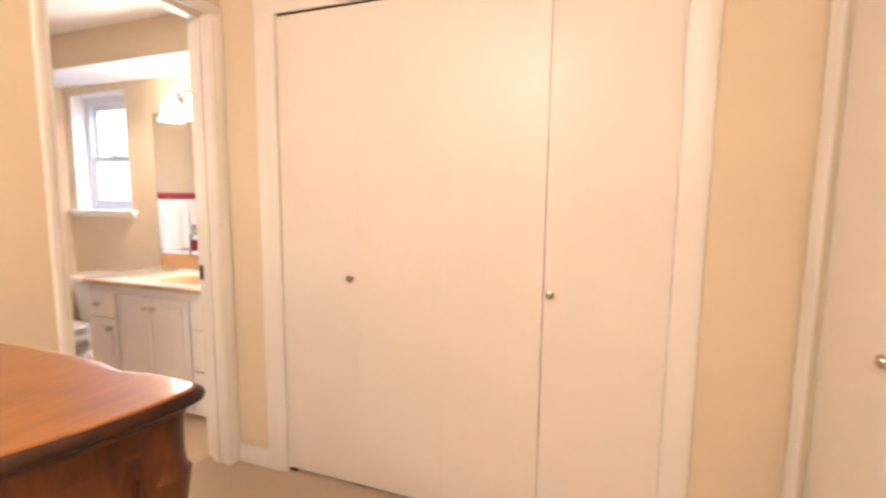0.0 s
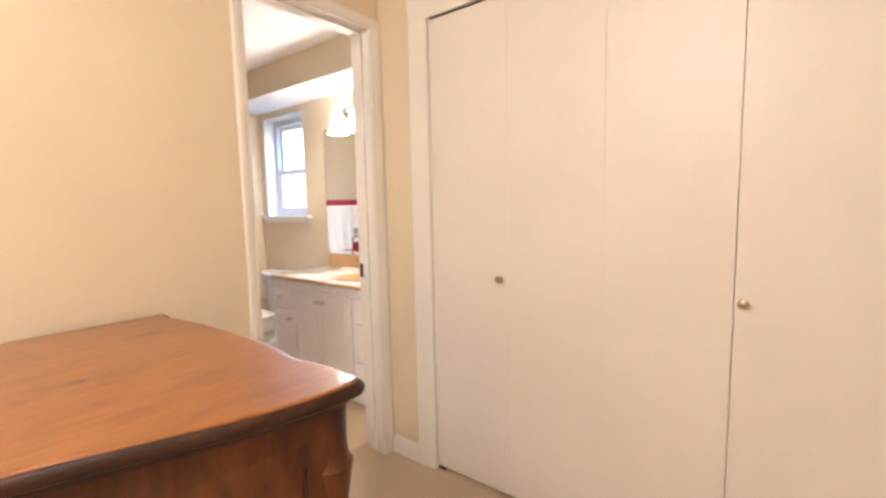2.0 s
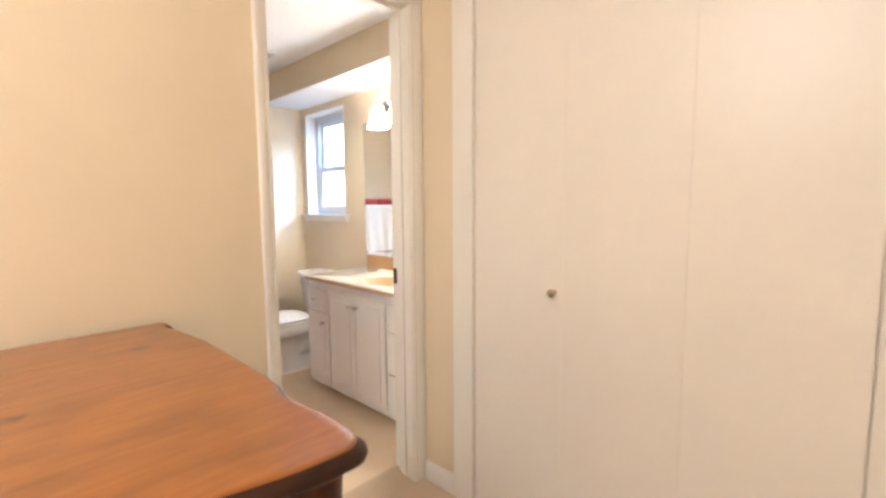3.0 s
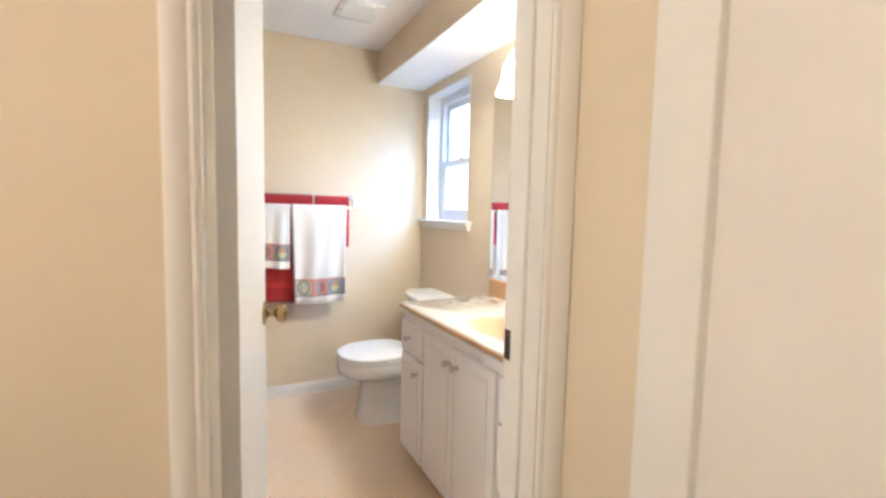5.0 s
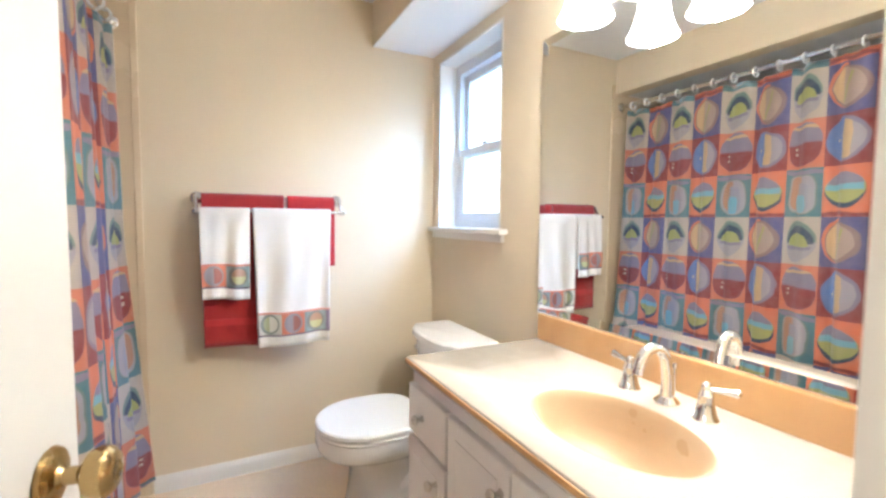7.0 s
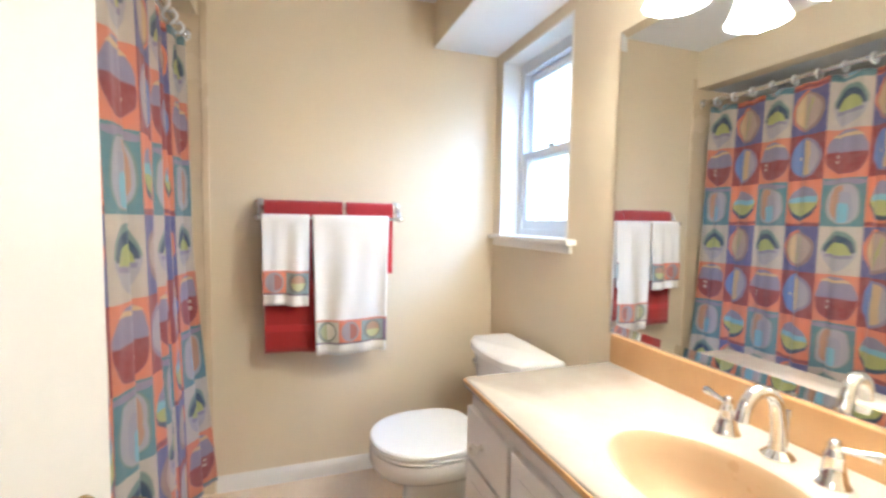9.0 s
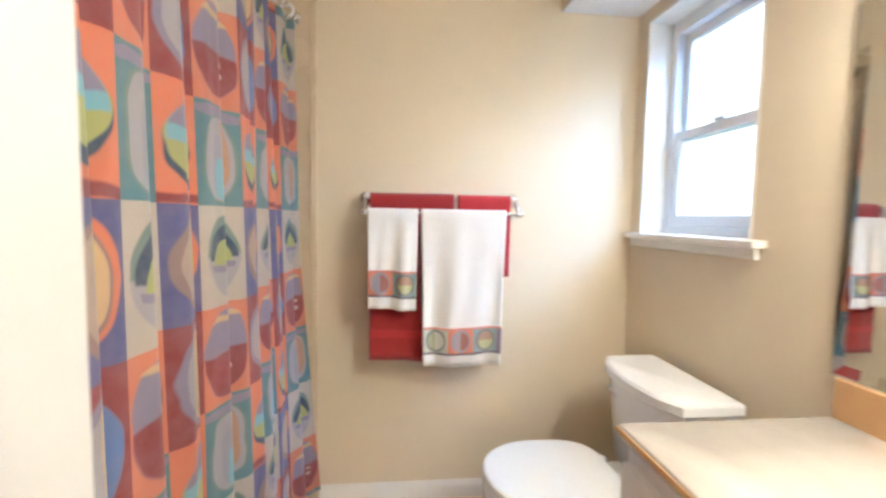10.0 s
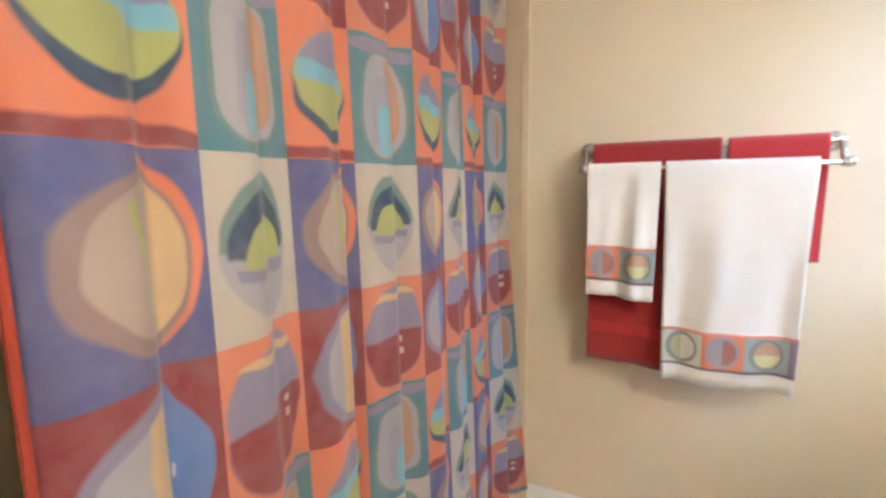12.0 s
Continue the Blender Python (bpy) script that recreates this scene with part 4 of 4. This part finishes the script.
def vanity_light():
    t = thing("vanity_light", (-0.745, BATH_N, 1.90), "three-light vanity fixture with frosted bell glass shades, lit", "wall lamp")
    part("backplate", box(-1.02, -0.47, BATH_N - 0.026, BATH_N - 0.001, 1.862, 1.938, bevel=0.008), CHROME, t, smooth=True)
    for x in (-0.935, -0.745, -0.555):
        a = part("arm", tube([(x, BATH_N - 0.026, 1.90), (x, 0.585, 1.925), (x, 0.545, 1.935), (x, 0.515, 1.930), (x, 0.505, 1.918), (x, 0.505, 1.894)], 0.0075, 12), CHROME, t, smooth=True)
        part("socket_cup", lathe([(0.010, 0.035), (0.022, 0.030), (0.027, 0.010), (0.027, 0.0)], (x, 0.505, 1.870), segs=24), CHROME, a, smooth=True)
        prof = [(0.026, 0.0), (0.034, -0.012), (0.041, -0.035), (0.045, -0.065), (0.052, -0.095), (0.063, -0.122), (0.071, -0.136), (0.068, -0.135), (0.060, -0.120), (0.052, -0.093), (0.044, -0.064), (0.039, -0.035), (0.032, -0.012), (0.022, -0.002)]
        sh = part("shade", lathe(prof, (x, 0.505, 1.874), segs=36, cap=False), SHADE, t, "frosted white bell glass shade, lit", True)
        bulb = lathe([(0.010, 0.0), (0.013, -0.02), (0.026, -0.045), (0.030, -0.065), (0.024, -0.088), (0.008, -0.098), (0.001, -0.099)], (x, 0.505, 1.863), segs=20)
        part("bulb", bulb, BULB, sh, "glowing light bulb", True)
        lamp("vanity_bulb", "POINT", Matrix.Translation((x, 0.505, 1.742)), 4.6, (1.0, 0.92, 0.80), radius=0.03)


def bulb_material():
    g = Net("lit_bulb")
    return g.end((0.9, 0.85, 0.75), 0.3, 0.0, Emission_Color=(1.0, 0.86, 0.64), Emission_Strength=12.0)


BULB = bulb_material()
vanity()
countertop()
faucet()
mirror()
vanity_light()


# ---- toilet ----
def toilet():
    cx = -1.690
    t = thing("toilet", (cx, 0.25, FLOOR_B), "white porcelain two-piece toilet with the lid closed", "toilet")
    f = FLOOR_B
    secs = [superoval(cx, 0.250, 0.128, 0.212, f, 3.2), superoval(cx, 0.250, 0.128, 0.210, f + 0.014, 3.2), superoval(cx, 0.250, 0.121, 0.202, f + 0.040, 3.0), superoval(cx, 0.250, 0.110, 0.190, f + 0.12, 2.8), superoval(cx, 0.245, 0.102, 0.182, f + 0.20, 2.6), superoval(cx, 0.235, 0.104, 0.184, f + 0.228, 2.5),
            superoval(cx, 0.205, 0.130, 0.200, f + 0.252, 2.35), superoval(cx, 0.170, 0.165, 0.212, f + 0.272, 2.25), superoval(cx, 0.155, 0.181, 0.217, f + 0.288, 2.2), superoval(cx, 0.150, 0.187, 0.219, f + 0.308, 2.2), superoval(cx, 0.150, 0.188, 0.219, 0.372, 2.2), superoval(cx, 0.150, 0.184, 0.215, 0.382, 2.2), superoval(cx, 0.150, 0.120, 0.150, 0.382, 2.2)]
    part("bowl", loft(secs), PORCELAIN, t, smooth=True, angle=60)
    part("tank_shelf", box(cx - 0.115, cx + 0.115, 0.30, 0.585, 0.27, 0.385, bevel=0.03), PORCELAIN, t, smooth=True)
    way = [(cx + 0.072, 0.20, f + 0.10), (cx + 0.082, 0.29, f + 0.145), (cx + 0.084, 0.38, f + 0.165), (cx + 0.080, 0.46, f + 0.120), (cx + 0.070, 0.50, f + 0.040)]
    part("trapway", tube(way, [0.030, 0.045, 0.050, 0.048, 0.040], 16), PORCELAIN, t, smooth=True)

    def lid(z0, z1, g):
        s = [superoval(cx, 0.140, 0.186 - g, 0.205 - g, z0, 2.15, front=1.5), superoval(cx, 0.140, 0.190 - g, 0.209 - g, z0 + 0.003, 2.15, front=1.5), superoval(cx, 0.140, 0.190 - g, 0.209 - g, z1 - 0.006, 2.15, front=1.5), superoval(cx, 0.140, 0.183 - g, 0.203 - g, z1, 2.15, front=1.5), superoval(cx, 0.140, 0.09, 0.10, z1 + 0.004, 2.15, front=1.5)]
        return loft(s)
    part("seat", lid(0.385, 0.402, 0.002), PLASTIC, t, "white plastic seat", True)
    part("seat_lid", lid(0.405, 0.425, 0.0), PLASTIC, t, "white closed seat lid", True)
    for x in (cx - 0.075, cx + 0.075):
        part("hinge_cap", box(x - 0.018, x + 0.018, 0.335, 0.365, 0.386, 0.415, bevel=0.006), PLASTIC, t, smooth=True)

    def tank_ring(z, hw, yb, yf, bow):
        """Back straight, front bowed with slanted corners."""
        pts = [(cx - hw, yb, z), (cx - hw, yf + 0.055, z)]
        for i in range(13):
            u = -1 + 2 * i / 12
            pts.append((cx + u * (hw - 0.03), yf + bow * u * u + (0.012 if abs(u) == 1 else 0), z))
        pts += [(cx + hw, yf + 0.055, z), (cx + hw, yb, z)]
        return pts
    part("tank", loft([tank_ring(0.385, 0.175, 0.585, 0.418, 0.022), tank_ring(0.40, 0.184, 0.59, 0.408, 0.022), tank_ring(0.680, 0.209, 0.598, 0.386, 0.026)]), PORCELAIN, t, smooth=True, angle=40)
    part("tank_lid", loft([tank_ring(0.680, 0.215, 0.604, 0.378, 0.028), tank_ring(0.686, 0.221, 0.608, 0.370, 0.028), tank_ring(0.712, 0.221, 0.608, 0.370, 0.028), tank_ring(0.720, 0.214, 0.602, 0.378, 0.028)]), PORCELAIN, t, smooth=True, angle=40)
    lev = part("flush_lever", lathe([(0.014, 0), (0.014, 0.006), (0.008, 0.010), (0.007, 0.016)], (cx - 0.140, 0.412, 0.635), (0, -1, 0), 18), CHROME, t, "chrome flush lever", True)
    part("lever_arm", tube([(cx - 0.140, 0.394, 0.635), (cx - 0.115, 0.388, 0.632), (cx - 0.078, 0.386, 0.626)], [0.006, 0.006, 0.008], 10), CHROME, lev, smooth=True)
    for x in (cx - 0.128, cx + 0.128):
        part("bolt_cap", lathe([(0.014, 0), (0.013, 0.010), (0.007, 0.016), (0.001, 0.017)], (x, 0.30, f + 0.002), segs=16), PLASTIC, t, smooth=True)


toilet()


# ---- dresser ----
def front_x(y):
    """The serpentine front: forward at the corners, drawn in between."""
    return 0.852 + 0.083 * math.cos(math.pi * (y + 1.0) / -0.62)


def dresser_outline(z, n=30):
    """Top outline: straight back at the wall, nearly straight ends, serpentine front with rounded corners."""
    y1, y0, xb, r = -0.972, -2.268, 0.022, 0.034
    pts = [(xb, y0, z), (xb, y1 - 0.010, z), (xb + 0.028, y1 - 0.010, z), (xb + 0.034, y1 - 0.022, z)]
    for i in range(1, n):
        u = i / n
        pts.append((xb + 0.034 + u * 0.838, y1 - 0.022 * (1 - min(1, u * 4)) + 0.010 * math.sin(math.pi * u) - 0.016 * math.exp(-((u - 0.80) / 0.08) ** 2), z))
    for i in range(9):
        a = radians(90 - 90 * i / 8)
        pts.append((front_x(y1 - r) - r + r * math.cos(a), y1 - r + r * math.sin(a), z))
    for i in range(1, 2 * n):
        y = y1 - r + (y0 - y1 + 2 * r) * i / (2 * n)
        pts.append((front_x(y), y, z))
    for i in range(9):
        a = radians(-90 * i / 8)
        pts.append((front_x(y0 + r) - r + r * math.cos(a), y0 + r + r * math.sin(a), z))
    return pts


def dresser():
    t = thing("dresser", (0.45, -1.66, 0), "distressed brown wooden dresser with a serpentine moulded top", "dresser")

    def inset(z, d):
        out = []
        for x, y, _ in dresser_outline(z):
            out.append((0.022 + (x - 0.022) * (1 - d / 0.9), -1.62 + (y + 1.62) * (1 - d / 0.648), z))
        return out
    part("top", loft([inset(0.908, 0.012), inset(0.9160, 0.0105), inset(0.9186, 0.0145), inset(0.9192, 0.022)]), DRESSER_TOP, t, "orange-brown distressed top board")
    part("top_edge", loft([inset(0.874, 0.030), inset(0.876, 0.022), inset(0.882, 0.018), inset(0.887, 0.0165), inset(0.889, 0.008), inset(0.893, 0.002), inset(0.900, 0.0), inset(0.907, 0.0015), inset(0.912, 0.006), inset(0.9145, 0.0105), inset(0.9150, 0.014)]), DRESSER_EDGE, t, "worn dark moulded edge", True)
    part("body", loft([inset(0.16, 0.040), inset(0.84, 0.036), inset(0.884, 0.028)]), DRESSER_BODY, t, smooth=True)
    for y in (-1.030, -2.210):
        pr = [(0.022, 0.10), (0.028, 0.30), (0.030, 0.55), (0.032, 0.68), (0.040, 0.735), (0.044, 0.758), (0.036, 0.772), (0.033, 0.80), (0.034, 0.85), (0.036, 0.872)]
        part("corner_post", lathe(pr, (0.872, y, 0), segs=20), DRESSER_BODY, t, "carved scrolled corner post", True)
        leg = tube([(0.866, y, 0.20), (0.880, y, 0.13), (0.874, y, 0.07), (0.882, y, 0.0)], [0.040, 0.036, 0.022, 0.026], 14)
        part("leg", leg, DRESSER_BODY, t, smooth=True)
        part("leg", tube([(0.06, y, 0.20), (0.06, y, 0.0)], [0.034, 0.024], 12), DRESSER_BODY, t, smooth=True)
    ys = (-1.075, -1.44, -1.80, -2.165)
    for a, b in zip(ys, ys[1:]):
        for z0, z1 in ((0.62, 0.835), (0.395, 0.60), (0.18, 0.375)):
            bm = bmesh.new()
            secs = []
            for gx, gi in ((0.0, 0.0), (0.012, 0.002), (0.016, 0.012)):
                s = []
                for i in range(13):
                    y = a - 0.012 - gi + (b - a + 0.024 + 2 * gi) * i / 12
                    x = front_x(y) - 0.036
                    s.append((x - 0.006 + gx, y))
                secs.append([(x, y, z0 + gi) for x, y in s] + [(x, y, z1 - gi) for x, y in s[::-1]])
            loft(secs, bm)
            dd = part("drawer_front", bm, DRESSER_BODY, t, smooth=True)
            ym = (a + b) / 2
            slot = tube([(front_x(a - 0.014) - 0.0185, a - 0.030, z0 + 0.05), (front_x(a - 0.014) - 0.0185, a - 0.030, z1 - 0.04)], [0.004, 0.004], 8)
            part("carved_groove", slot, DRESSER_EDGE, dd, smooth=True)
            arch_pts = []
            for i in range(17):
                v = i / 16
                y = a - 0.055 + (b - a + 0.11) * v
                arch_pts.append((front_x(y) - 0.0195, y, z0 + 0.035 + 0.055 * math.sin(math.pi * v) ** 0.7 + 0.012 * math.sin(3 * math.pi * v)))
            part("carved_moulding", tube(arch_pts, 0.0065, 8), DRESSER_EDGE, dd, "dark carved arched moulding", True)
            part("pull", tube(arc((front_x(ym) - 0.020, ym, (z0 + z1) / 2), 0.038, 200, 340, 12), 0.005, 8), BRASS, dd, "antique brass bail pull", True)


dresser()


# ---- bedroom ceiling light ----
LAMP_X, LAMP_Y = 1.0, -2.4


def ceiling_light():
    t = thing("ceiling_light", (LAMP_X, LAMP_Y, BED_TOP), "flush round ceiling light with a frosted glass dome", "ceiling lamp")
    part("base", lathe([(0.17, 0), (0.17, -0.02), (0.155, -0.03)], (LAMP_X, LAMP_Y, BED_TOP), segs=36), NICKEL, t, smooth=True)
    part("dome", lathe([(0.155, -0.028), (0.148, -0.055), (0.12, -0.085), (0.07, -0.105), (0.001, -0.112)], (LAMP_X, LAMP_Y, BED_TOP), segs=36), SHADE, t, "frosted glass dome, lit", True)


ceiling_light()
lamp("ceiling_bulb", "POINT", Matrix.Translation((LAMP_X, LAMP_Y, BED_TOP - 0.20)), 45, (1.0, 0.88, 0.74), radius=0.32)


# ---- bathroom ceiling vent ----
def ceiling_vent():
    t = thing("ceiling_vent", (-1.65, 0.02, BATH_TOP), "square white plastic exhaust fan cover on the ceiling", "ceiling vent")
    x0, x1, y0, y1, z0, z1 = -1.765, -1.535, -0.085, 0.125, BATH_TOP - 0.016, BATH_TOP
    part("frame", boxes((x0, x0 + 0.03, y0, y1, z0, z1), (x1 - 0.03, x1, y0, y1, z0, z1), (x0 + 0.03, x1 - 0.03, y0, y0 + 0.03, z0, z1), (x0 + 0.03, x1 - 0.03, y1 - 0.03, y1, z0, z1), bevel=0.003), PLASTIC, t)
    part("backing", boxes((x0 + 0.03, x1 - 0.03, y0 + 0.03, y1 - 0.03, z1 - 0.004, z1 - 0.001)), PLASTIC, t)
    for i in range(9):
        x = x0 + 0.042 + i * 0.0182
        part("slat", box(x, x + 0.008, y0 + 0.03, y1 - 0.03, z0 + 0.002, z1 - 0.004), PLASTIC, t)


ceiling_vent()
